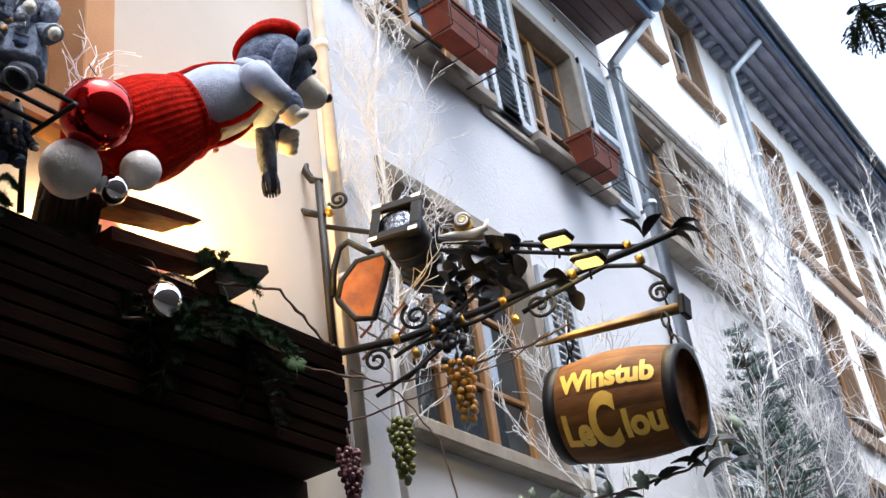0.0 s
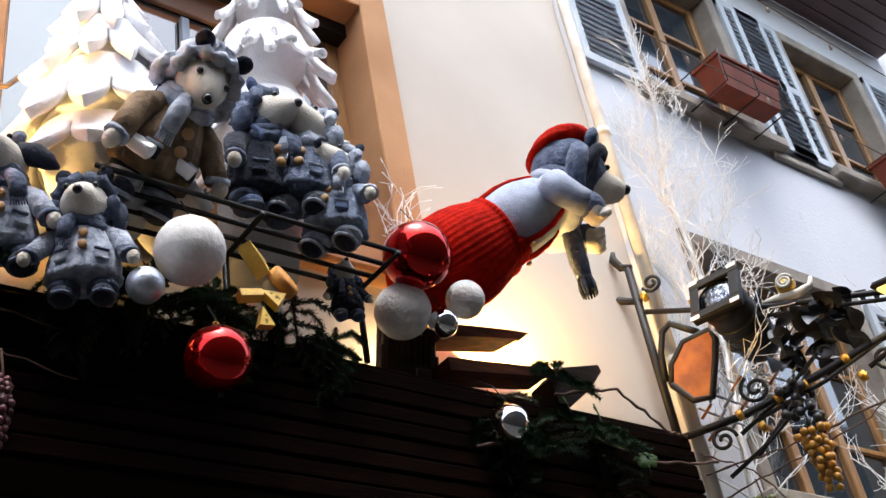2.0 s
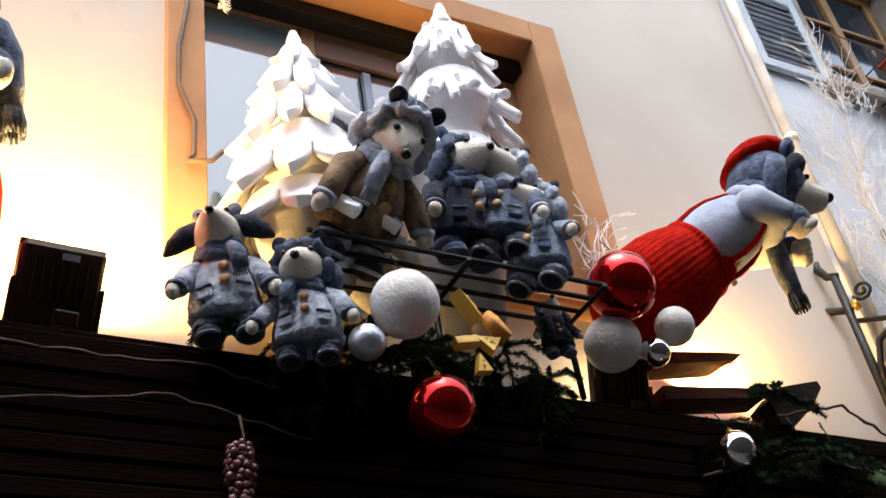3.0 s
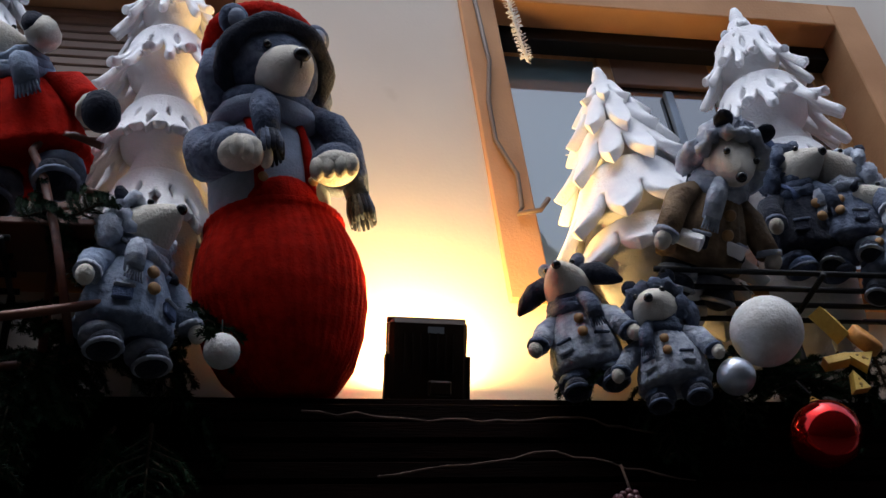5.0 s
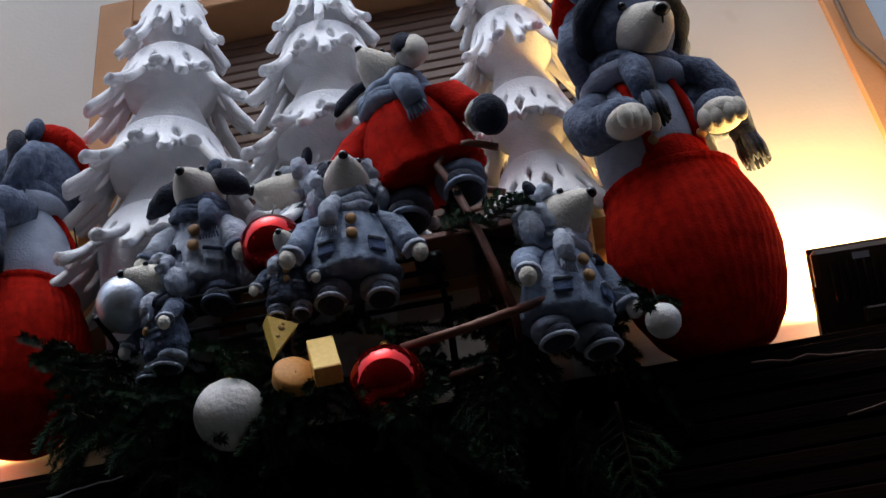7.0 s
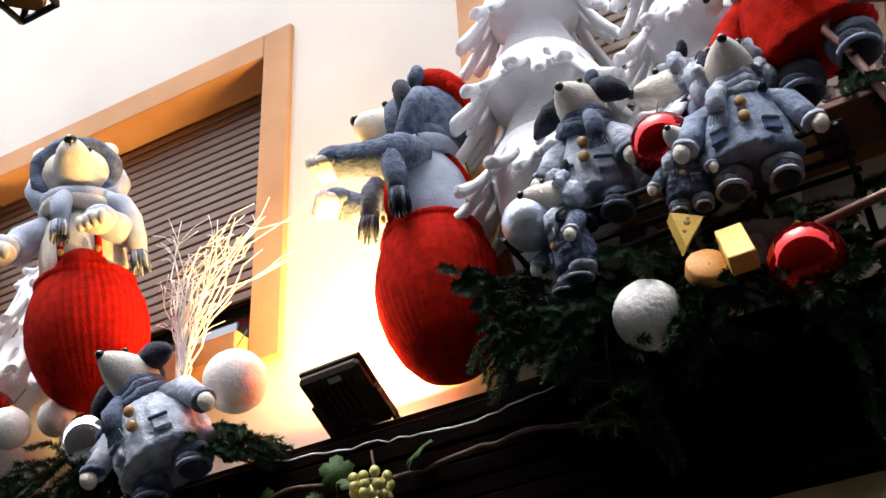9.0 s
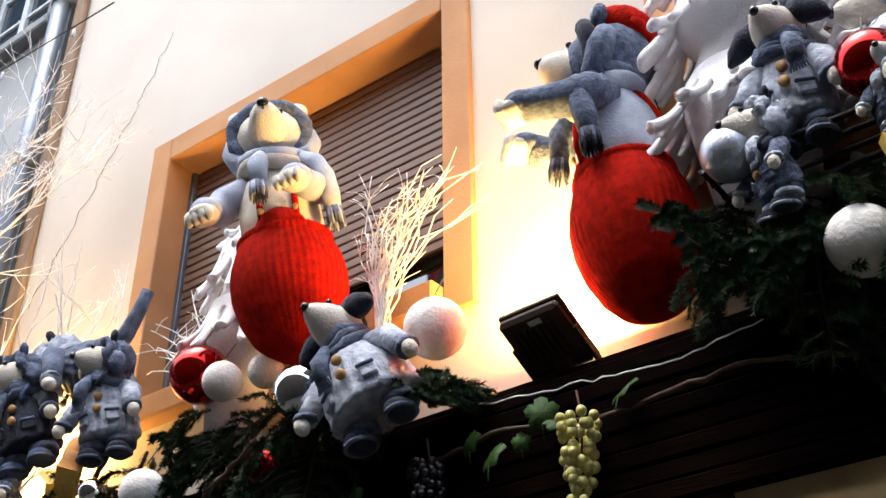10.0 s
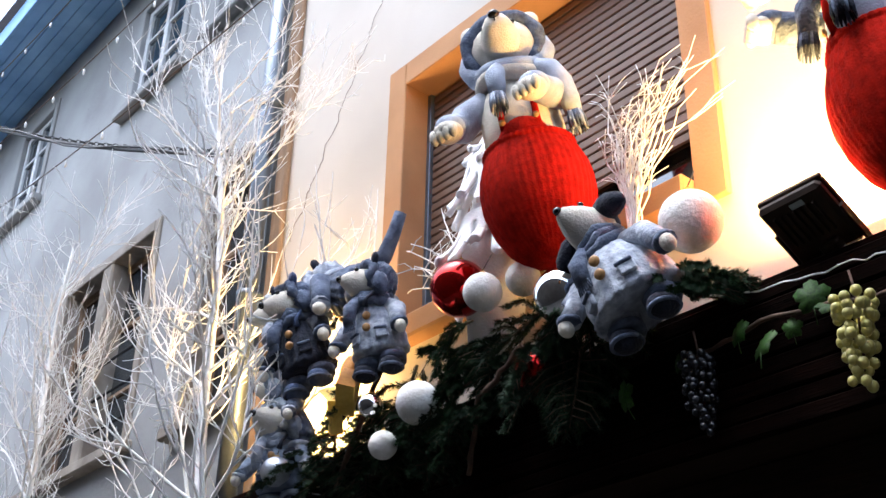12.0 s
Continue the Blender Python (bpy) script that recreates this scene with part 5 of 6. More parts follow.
birch(9.0, 2.5, 4.6, 2.6, 4, (0.2, 0.0), "white twigs before the white house", 0.020, 32, 0.7)
birch(10.4, 2.5, 4.8, 2.6, 5, (0.1, 0.0), "white twigs before the white house", 0.020, 32, 0.7)
birch(7.6, 2.45, 2.2, 2.6, 6, (0.2, 0.0), "white twigs low before the white house", 0.020, 32, 0.7)
birch(8.7, 2.3, 2.0, 2.7, 7, (0.2, 0.0), "white twigs low before the white house", 0.020, 32, 0.75)
birch(5.2, 2.6, 1.9, 2.4, 8, (0.3, 0.0), "white twigs before the lower window", 0.02, 14, 0.6)
birch(14.0, 2.2, 4.0, 5.0, 9, (0.4, 0.0), "bare branches along the far facade", 0.03, 20, 1.2)
birch(11.6, 1.9, 3.0, 4.2, 12, (0.4, 0.0), "bare branches along the far facade", 0.03, 16, 1.1)


def twig_bunch(x, y, z, height, n, seed, curl, spreadx, label, fork=2, r=0.006):
    rnd = random.Random(seed)
    t = empty("twig_bunch", (x, y, z), label, "twigs", "twig bunches")
    for i in range(n):
        m = Mesh()
        dx = rnd.uniform(-1, 1) * spreadx
        h = height * rnd.uniform(0.6, 1.05)
        bow = rnd.random()
        wob = rnd.uniform(0.008, 0.022)
        line = [Vector((x + dx * (k / 8) ** 1.6 + curl * (k / 8) ** 3 * rnd.uniform(0.6, 1.2) + wob * math.sin(k * 1.5 + i * 2.1), min(y + rnd.uniform(-0.02, 0.02) * k * 0.4, 2.94), z + h * (k / 8) * (1.0 - (0.10 + 0.22 * bow) * (k / 8) ** 3))) for k in range(9)]
        m.tube(line, [r * (1 - 0.75 * k / 8) + 0.001 for k in range(9)], 0, 5)
        for _ in range(fork):
            k = rnd.randint(3, 7)
            p = line[k]
            q = p + Vector((rnd.uniform(-0.12, 0.2), rnd.uniform(-0.04, 0.02), rnd.uniform(0.02, 0.13)))
            m.tube([p, p.lerp(q, 0.5) + Vector((0, 0, 0.02)), q], [r * 0.5, r * 0.4, 0.0015], 0, 4)
        part("twig", m, BIRCH, t)
    return t


twig_bunch(-3.56, 2.80, 3.96, 0.98, 26, 1, 0.20, 0.30, "pale curly willow twigs lit by a floodlight", 4, 0.0045)
twig_bunch(-4.62, 2.82, 4.0, 0.78, 16, 2, -0.1, 0.35, "fine white twigs beside a shuttered window", 4, 0.005)
twig_bunch(2.26, 2.84, 4.0, 0.72, 9, 3, 0.05, 0.12, "fine white twigs beside the window", 3, 0.004)
twig_bunch(1.2, 2.86, 4.25, 0.62, 4, 5, -0.1, 0.3, "thin pale twigs between felt trees", 1, 0.004)
twig_bunch(-1.62, 2.86, 4.3, 0.9, 5, 6, 0.1, 0.25, "thin pale twigs between felt trees", 2, 0.004)

# ---- hanging barrel sign on its bracket ----
OX, OY, DX, DY = 3.72, 2.95, 0.45, -0.893
NX, NY = 0.893, 0.45


def br(s, z, n=0.0):
    """A place in the plane of the bracket: s metres out from the wall, n metres off the plane."""
    return (OX + DX * s + NX * n, OY + DY * s + NY * n, z)


def spiral(s, z, r, turns, start, flip=1, n=0.0, k=26):
    return [br(s + flip * r * (1 - 0.8 * i / k) * math.cos(start + turns * 6.283 * i / k), z + r * (1 - 0.8 * i / k) * math.sin(start + turns * 6.283 * i / k), n) for i in range(k + 1)]


bk = empty("sign_bracket", br(0.04, 3.6), "black wrought-iron sign bracket with scrolls and gilt collars", "sign bracket")
part("wall_bar", tubem([br(0.03, 3.55), br(0.03, 4.62)], 0.021, 6), IRON, bk)
part("hook", tubem([br(0.05, 4.62), br(0.0, 4.64), br(-0.03, 4.70), br(-0.02, 4.74)], [0.016, 0.02, 0.022, 0.012], 6), IRON, bk)
part("hook", tubem([br(0.05, 4.42), br(-0.06, 4.47), br(-0.12, 4.46), br(-0.14, 4.42), br(-0.13, 4.40)], [0.016, 0.02, 0.024, 0.022, 0.012], 6), IRON, bk)
part("upper_arm", tubem([br(0.05, 4.36), br(0.57, 4.165), br(1.14, 4.01), br(1.47, 3.935)], 0.013, 6), IRON, bk)
part("upper_arm", tubem([br(0.5, 4.135), br(0.9, 4.035), br(1.3, 3.93)], 0.010, 6), IRON, bk)
part("lower_arm", tubem([br(-0.04, 3.69), br(0.35, 3.70), br(0.68, 3.76), br(1.05, 3.84), br(1.5, 3.94), br(1.66, 3.98)], 0.018, 6), IRON, bk)
part("brace", tubem([br(0.9, 3.72), br(1.1, 3.80), br(1.3, 3.87), br(1.46, 3.84), br(1.54, 3.76), br(1.55, 3.68)], 0.012, 6), IRON, bk)
for s, z, r, turns, st, fl in ((1.51, 3.69, 0.055, 1.6, 0.0, 1), (0.42, 3.80, 0.07, 1.6, 2.0, 1), (0.55, 3.68, 0.08, 1.7, 1.0, -1), (0.12, 4.50, 0.05, 1.6, 3.4, 1), (0.75, 3.86, 0.06, 1.5, 0.3, 1), (0.98, 3.74, 0.07, 1.5, 2.2, -1), (0.22, 3.62, 0.06, 1.5, 0.0, 1), (0.62, 3.55, 0.05, 1.5, 2.4, 1)):
    part("scroll", tubem(spiral(s, z, r, turns, st, fl), 0.009, 6), IRON, bk)
for s, z in ((0.07, 4.44), (0.28, 4.31), (0.32, 3.705), (0.62, 3.74), (0.82, 3.79), (0.86, 3.69), (1.15, 3.86), (1.42, 3.95), (1.46, 3.87), (0.5, 3.72), (0.4, 3.62)):
    part("collar", tubem([br(s - 0.015, z - 0.004), br(s + 0.015, z + 0.004)], 0.026, 8), BRASS, bk)


def leaf(m, p, d, up, ln, wd, mi=0):
    """A curled leaf with a mid rib."""
    p, d, up = Vector(p), Vector(d).normalized(), Vector(up)
    sd = d.cross(up).normalized()
    up = sd.cross(d)
    vs = []
    for i in range(6):
        t = i / 5
        w = wd * math.sin(math.pi * min(t * 0.92 + 0.06, 1.0)) ** 0.8
        c = p + d * ln * t + up * (0.12 * ln * math.sin(t * 3.0))
        vs += [c - sd * w * 0.5 + up * w * 0.18, c, c + sd * w * 0.5 + up * w * 0.18]
    fs = []
    for i in range(5):
        o = i * 3
        fs += [(o, o + 1, o + 4, o + 3), (o + 1, o + 2, o + 5, o + 4)]
    m.add(vs, fs, mi)


for d, u in (((0.5, -0.85, 0.25), (0, 0, 1)), ((0.5, -0.8, -0.2), (0, 0, 1)), ((0.3, -0.9, 0.8), (0.3, 0, 1)), ((-0.2, 0.5, 0.7), (0, 0, 1)), ((0.2, -0.5, -0.7), (0, 0, 1))):
    part("iron_leaf", one(lambda q: leaf(q, br(1.62 if d[2] < 0.6 else 1.5, 3.98), d, u, 0.14, 0.07)), IRON, bk)
for s, z, d in ((0.62, 3.9, (0.3, -0.6, 0.3)), (0.7, 3.95, (-0.3, -0.3, 0.5)), (0.8, 3.98, (0.4, -0.4, -0.4)), (0.55, 3.98, (0, -0.3, -0.7)), (0.72, 4.02, (0.5, -0.7, 0.1)), (0.85, 4.02, (-0.4, 0.2, 0.5)), (1.02, 3.86, (0.4, -0.8, -0.3))):
    for k in range(3):
        part("iron_leaf", one(lambda q: leaf(q, br(s + 0.05 * k, z - 0.03 * k, 0.03 * (k - 1)), (d[0], d[1] + 0.3 * k, d[2] - 0.3 * k), (0.2, 0.1, 1), 0.11, 0.08)), IRON, bk)
BLUEIRON = mat("blue_black_iron", (0.022, 0.026, 0.036), 0.45, 0.3, scale=14, bump=0.2)
# pierced openwork panel behind the arms
RUST = mat("rusted_gilt_plate", (0.44, 0.145, 0.018), 0.5, 0.2, col2=(0.20, 0.06, 0.014), scale=9, bump=0.2)
for i in range(9):
    for j in range(4):
        if (i + j) % 2 == 0:
            s, z = 0.18 + i * 0.055, 3.68 + j * 0.055 + i * 0.008
            part("lattice", tubem([br(s - 0.03, z - 0.025, 0.04), br(s + 0.03, z + 0.03, 0.04)], 0.007, 4), RUST if i % 3 == 0 else ZINC, bk)
            part("lattice", tubem([br(s - 0.03, z + 0.03, 0.045), br(s + 0.03, z - 0.025, 0.045)], 0.007, 4), ZINC, bk)
for k in range(9):
    s = 0.85 + k * 0.055
    part("serration", one(lambda q: q.add([br(s, 4.12 - k * 0.02), br(s + 0.05, 4.11 - k * 0.02), br(s + 0.025, 4.03 - k * 0.015)], [(0, 1, 2)], 0, False)), IRON, bk)

rnd = random.Random(31)
for k in range(26):
    s, z = rnd.uniform(0.52, 1.0), rnd.uniform(-0.10, 0.12)
    z += 3.98 - 0.12 * (s - 0.5)
    d = (rnd.uniform(-1, 1), rnd.uniform(-1, 0.4), rnd.uniform(-0.8, 0.8))
    part("iron_leaf", one(lambda q: leaf(q, br(s, z, rnd.uniform(-0.05, 0.05)), d, (0.3, -0.4, 1), rnd.uniform(0.09, 0.14), rnd.uniform(0.06, 0.09))), BLUEIRON, bk)
for k in range(22):
    part("iron_berry", one(lambda q: q.ball(br(0.50 + rnd.uniform(0, 0.16), 3.66 + rnd.uniform(-0.10, 0.10), rnd.uniform(-0.04, 0.04)), 0.022, 0, None, 10, 7)), BLUEIRON, bk)
for a, b in (((0.30, 3.62), (0.72, 3.86)), ((0.34, 3.50), (0.66, 3.80)), ((0.40, 3.66), (1.02, 3.83)), ((0.2, 3.45), (0.6, 3.68))):
    part("brace", tubem([br(*a), br((a[0] + b[0]) / 2, (a[1] + b[1]) / 2 - 0.02), br(*b)], 0.010, 6), IRON, bk)

jug = empty("jug_panel", br(0.2, 3.85), "rust-gold metal jug cut-out with a black rim", "sign")
outline = [(0.075, 3.95), (0.10, 4.04), (0.18, 4.13), (0.31, 4.145), (0.325, 4.09), (0.29, 3.98), (0.23, 3.825), (0.15, 3.84)]
part("plate", one(lambda q: q.add([br(s, z, -0.02) for s, z in outline] + [br(s, z, 0.0) for s, z in outline], [tuple(range(8)), tuple(reversed(range(8, 16)))] + [(i, (i + 1) % 8, 8 + (i + 1) % 8, 8 + i) for i in range(8)], 0, False)), RUST, jug)
part("rim", tubem([br(s, z, -0.01) for s, z in outline + outline[:1]], 0.017, 8), IRON, jug)
part("handle", tubem([br(0.05, 3.98), br(0.065, 4.12), br(0.10, 4.225), br(0.145, 4.255), br(0.21, 4.20), br(0.26, 4.16)], 0.017, 6), IRON, jug)

# the barrel
bc = Vector(br(1.26, 3.205))
axis = Vector((0.075, -0.985, -0.14)).normalized()
BARRELWOOD = mat("painted_barrel_wood", (0.21, 0.082, 0.014), 0.7, col2=(0.10, 0.036, 0.008), scale=5, bump=0.2, bscale=30, stretch=(4, 1, 4), speck=(12, 0.68, (0.26, 0.11, 0.03)), spec=0.25)
SIGNYELLOW = mat("sign_yellow_paint", (0.95, 0.62, 0.09), 0.5, col2=(0.88, 0.52, 0.07), scale=20, bump=0.05)
across = Vector((0, 0, 1)).cross(axis).normalized()
frame_m = Matrix((axis, across, axis.cross(across))).transposed()
BL, BR0, BR1 = 0.285, 0.20, 0.238


def brad(u):
    return BR0 + (BR1 - BR0) * (1 - (u / BL) ** 2)


sg = empty("barrel_sign", bc, "brown wooden barrel sign with yellow gothic lettering", "sign")
for k in range(18):
    a0, a1 = 2 * math.pi * k / 18, 2 * math.pi * (k + 1) / 18
    vs = []
    for i in range(9):
        u = -BL + 2 * BL * i / 8
        for a, dr in ((a0, -0.0012), (a0 * 0.93 + a1 * 0.07, 0), ((a0 + a1) / 2, 0.0), (a0 * 0.07 + a1 * 0.93, 0), (a1, -0.0012)):
            r = brad(u) + dr
            vs.append(bc + frame_m @ Vector((u, r * math.cos(a), r * math.sin(a))))
    fs = [(i * 5 + j, i * 5 + j + 1, i * 5 + j + 6, i * 5 + j + 5) for i in range(8) for j in range(4)]
    part("stave", one(lambda q: q.add(vs, fs)), BARRELWOOD, sg)
for u in (-BL + 0.02, BL - 0.02):
    part("hoop", one(lambda q: q.lathe([(brad(u) - 0.004, -0.026), (brad(u) + 0.008, -0.026), (brad(u) + 0.008, 0.026), (brad(u) - 0.02, 0.026)], 0, 48, bc + frame_m @ Vector((u, 0, 0)), frame_m @ ry(90))), IRON, sg)
for s in (-1, 1):
    part("head", one(lambda q: q.lathe([(0.0, 0.0), (BR0 - 0.005, 0.0)], 0, 40, bc + frame_m @ Vector((s * (BL - 0.035), 0, 0)), frame_m @ ry(90))), BARRELWOOD, sg)
for u, up in ((-BL + 0.04, Vector(br(1.08, 3.56))), (BL - 0.04, Vector(br(1.50, 3.59)))):
    low = bc + frame_m @ Vector((u, 0, brad(u)))
    for k in range(3):
        p = low.lerp(up, (k + 0.4) / 3)
        part("chain_link", tubem([p + Vector((0.016 * math.cos(a) if k % 2 else 0, 0 if k % 2 else 0.016 * math.cos(a), 0.036 * math.sin(a))) for a in [i * math.pi / 5 for i in range(11)]], 0.006, 5), IRON, sg)


def lettering(text, size, u0, a0, squash=1.0):
    cu = bpy.data.curves.new("lettering", 'FONT')
    cu.body, cu.size, cu.resolution_u, cu.offset = text, size, 4, size * 0.045
    tmp = bpy.data.objects.new("lettering_form", cu)
    me = bpy.data.meshes.new_from_object(tmp)
    bm = bmesh.new()
    bm.from_mesh(me)
    bmesh.ops.subdivide_edges(bm, edges=[e for e in bm.edges if e.calc_length() > 0.02], cuts=2)
    for v in bm.verts:
        u, h = u0 + v.co.x * squash, v.co.y
        r = brad(u) + 0.005
        a = a0 + h / r
        v.co = bc + frame_m @ Vector((u, -r * math.cos(a), r * math.sin(a)))
    out = bpy.data.meshes.new("lettering")
    bm.to_mesh(out)
    bm.free()
    out.materials.append(SIGNYELLOW)
    ob = new("lettering", out)
    ob.parent = sg
    ob.matrix_parent_inverse = Matrix.Translation(sg.location).inverted()
    tagged(ob, "yellow painted lettering")
    bpy.data.objects.remove(tmp)


lettering("Winstub", 0.13, -0.205, 0.08, 0.92)
lettering("Le", 0.185, -0.215, -0.92, 0.74)
lettering("C", 0.32, -0.085, -0.98, 0.54)
lettering("lou", 0.165, 0.055, -0.87, 0.82)

NAILGILT = mat("worn_gilt_iron", (0.30, 0.17, 0.04), 0.5, 0.5, col2=(0.10, 0.06, 0.025), scale=9, bump=0.2)
nail = empty("iron_nail", br(1.3, 3.58), "giant gilded iron nail above the barrel", "sign ornament")
part("shank", tubem([br(0.93, 3.545), br(1.1, 3.565), br(1.58, 3.60)], [0.006, 0.020, 0.027], 4), NAILGILT, nail)
part("nail_head", boxm(br(1.6, 3.602), (0.03, 0.10, 0.10), 0.008, frame_m), IRON, nail)
part("hanger", tubem([br(1.53, 3.62), br(1.52, 3.70)], 0.006, 5), IRON, nail)
part("hanger", tubem([br(1.08, 3.57), br(1.1, 3.72)], 0.006, 5), IRON, nail)

spot = empty("projector_lamp", br(0.45, 4.14), "black stage projector lamp with a square filter frame", "projector lamp")
ax = Vector((0.89, 0.215, -0.35)).normalized()
side = (Vector((0.245, -0.898, -0.047)) - ax * Vector((0.245, -0.898, -0.047)).dot(ax)).normalized()
sm = Matrix((side, ax.cross(side), ax)).transposed()
sc = Vector(br(0.41, 4.215, -0.18))
# Pale and dark blotches in the colour imitate the reflections on the lens.
LENS = mat("blotched_reflection_lens", (0.30, 0.34, 0.42), 0.12, 0.9, col2=(0.03, 0.035, 0.05), scale=38, bump=0.8, bscale=70)
part("body", one(lambda q: q.lathe([(0.0, 0.02), (0.108, 0.02), (0.110, 0.10), (0.104, 0.11), (0.104, 0.36), (0.095, 0.40), (0.06, 0.44), (0.0, 0.45)], 0, 28, sc, sm)), BLACKCASE, spot)
part("front_box", one(lambda q: [q.box(sc + sm @ Vector((dx, dy, 0.012)), s, 0, sm, 0.004) for dx, dy, s in ((0, 0.112, (0.24, 0.016, 0.035)), (0, -0.112, (0.24, 0.016, 0.035)), (0.112, 0, (0.016, 0.208, 0.035)), (-0.112, 0, (0.016, 0.208, 0.035)))]), BLACKCASE, spot)
gel = part("filter_frame", one(lambda q: [q.box(sc + sm @ Vector((dx, dy, -0.012)), s, 0, sm, 0.003) for dx, dy, s in ((0, 0.10, (0.25, 0.045, 0.01)), (0, -0.10, (0.25, 0.045, 0.01)), (0.10, 0, (0.045, 0.155, 0.01)), (-0.10, 0, (0.045, 0.155, 0.01)))]), BLACKCASE, spot)
part("lens", one(lambda q: q.lathe([(0.0, -0.004), (0.05, 0.000), (0.085, 0.012), (0.092, 0.05)], 0, 28, sc, sm)), LENS, spot, "glass lens with reflections put in as pale blotches")
for k in range(3):
    part("cooling_ring", one(lambda q: q.lathe([(0.104, 0.16 + 0.06 * k), (0.110, 0.165 + 0.06 * k), (0.110, 0.175 + 0.06 * k), (0.104, 0.18 + 0.06 * k)], 0, 28, sc, sm)), BLACKCASE, spot)
for k in range(4):
    part("tape", boxm(sc + sm @ Vector((0.10 * (1 if k % 2 else -1), 0.115 * (1 if k > 1 else -1), -0.019)), (0.045, 0.024, 0.002), 0, sm), WHITEPAINT, gel)
part("yoke", tubem([sc + sm @ Vector((0.11, 0, 0.2)), sc + sm @ Vector((0.12, -0.14, 0.2)), br(0.5, 4.12, -0.02)], 0.012, 6), BLACKCASE, spot)

sn = Mesh()
sn.ball(br(0.70, 4.225), (0.045, 0.045, 0.048), 0, None, 20, 12)
sn.tube([br(0.575, 4.185), br(0.64, 4.178), br(0.74, 4.168), br(0.80, 4.185), br(0.815, 4.225)], [0.006, 0.018, 0.021, 0.016, 0.008], 1, 10)
sn.tube(spiral(0.70, 4.228, 0.038, 2.0, 0, 1, -0.04), 0.007, 1, 6)
thing("snail_ornament", sn, [BRASS, CREAMPIPE], "cream and yellow snail ornament on the bracket", "ornament")

for s, z in ((1.11, 3.985), (1.23, 3.85)):
    ld = bpy.data.lights.new("sign_glow", 'AREA')
    ld.energy, ld.color, ld.size = 3.5, (1.0, 0.72, 0.3), 0.09
    new("sign_glow", ld).matrix_world = look(br(s, z - 0.03, -0.14), br(1.24, 3.2, -0.1))
    lp = empty("sign_lamp", br(s, z, -0.05), "small flat lamp glowing yellow on the bracket", "lamp", "sign lamps")
    case = part("case", boxm(br(s, z + 0.02, -0.1), (0.15, 0.10, 0.035), 0.014, frame_m), BLACKCASE, lp)
    part("glass", boxm(br(s, z - 0.004, -0.106), (0.115, 0.078, 0.02), 0.009, frame_m), BULB, case, "lit yellow glass")
    part("stalk", tubem([br(s, z + 0.02, -0.1), br(s, z - 0.03, 0.0)], 0.006, 5), IRON, lp)

# ---- grapes, vines and leaves ----
GREENGRAPE = mat("green_grape", (0.55, 0.50, 0.16), 0.3, col2=(0.42, 0.37, 0.10), scale=9, bump=0, rand=0.1)
AMBERGRAPE = mat("amber_grape", (0.46, 0.20, 0.015), 0.25, col2=(0.24, 0.12, 0.012), scale=9, bump=0, rand=0.3)
DARKGREENGRAPE = mat("dark_green_grape", (0.13, 0.13, 0.02), 0.25, col2=(0.07, 0.08, 0.015), scale=9, bump=0, rand=0.3)
REDGRAPE = mat("dull_red_grape", (0.13, 0.035, 0.04), 0.4, col2=(0.07, 0.02, 0.025), scale=9, bump=0, rand=0.15)
BLACKGRAPE = mat("black_grape", (0.008, 0.009, 0.014), 0.3, bump=0, rand=0.2)
VINELEAF = mat("vine_leaf", (0.032, 0.09, 0.010), 0.6, col2=(0.014, 0.036, 0.006), spec=0.2, scale=14, bump=0.1, rand=0.3)
PALELEAF = mat("frosted_leaf", (0.34, 0.40, 0.30), 0.7, col2=(0.22, 0.28, 0.2), scale=14, bump=0.1, rand=0.2)
VINE = mat("dry_vine_bark", (0.11, 0.06, 0.04), 0.9, col2=(0.06, 0.035, 0.022), scale=20, bump=0.4)
BERRY = Mesh()
BERRY.ball((0, 0, 0), 1.0, 0, None, 14, 9)
BERRIES = {}


def grapes(x, y, z, h, w, r, m, label, seed):
    rnd = random.Random(seed)
    g = empty("grape_bunch", (x, y, z), label, "grapes", "artificial grape bunches")
    if m.name not in BERRIES:
        BERRIES[m.name] = BERRY.data("grape", m)
    zz, k, lean = 0.0, 0, rnd.uniform(-0.02, 0.03)
    while zz < h:
        f = zz / h
        rad = w * 0.5 * (math.sin(math.pi * (0.3 + 0.66 * f) ** 0.8) ** 0.8) * rnd.uniform(0.7, 1.1)
        n = max(1, int(6.283 * rad / (2.0 * r)))
        for i in range(n):
            a = 6.283 * i / n + k * 0.6
            o = new("grape", BERRIES[m.name])
            o.parent = g
            o.location = (rad * math.cos(a) + lean * f + rnd.uniform(-0.55, 0.55) * r, rad * math.sin(a) + rnd.uniform(-0.55, 0.55) * r, -zz + rnd.uniform(-0.6, 0.6) * r)
            s = r * rnd.uniform(0.88, 1.08)
            o.scale = (s, s, s * 1.1)
        zz += r * 1.65
        k += 1
    part("stem", tubem([(x, y, z + 0.1), (x + 0.01, y, z + 0.03), (x, y, z - h * 0.8)], 0.004, 5), VINE, g)


grapes(-2.60, 2.60, 3.33, 0.28, 0.105, 0.017, GREENGRAPE, "pale green grape bunch hanging from the canopy", 1)
grapes(*br(0.58, 3.52), 0.25, 0.115, 0.018, AMBERGRAPE, "amber grape bunch hanging from the bracket", 2)
grapes(*br(0.295, 3.31), 0.29, 0.085, 0.015, DARKGREENGRAPE, "dark green grape bunch below the bracket", 3)
grapes(0.68, 2.64, 3.22, 0.24, 0.07, 0.011, REDGRAPE, "dull red grape bunch on the dark canopy", 4)
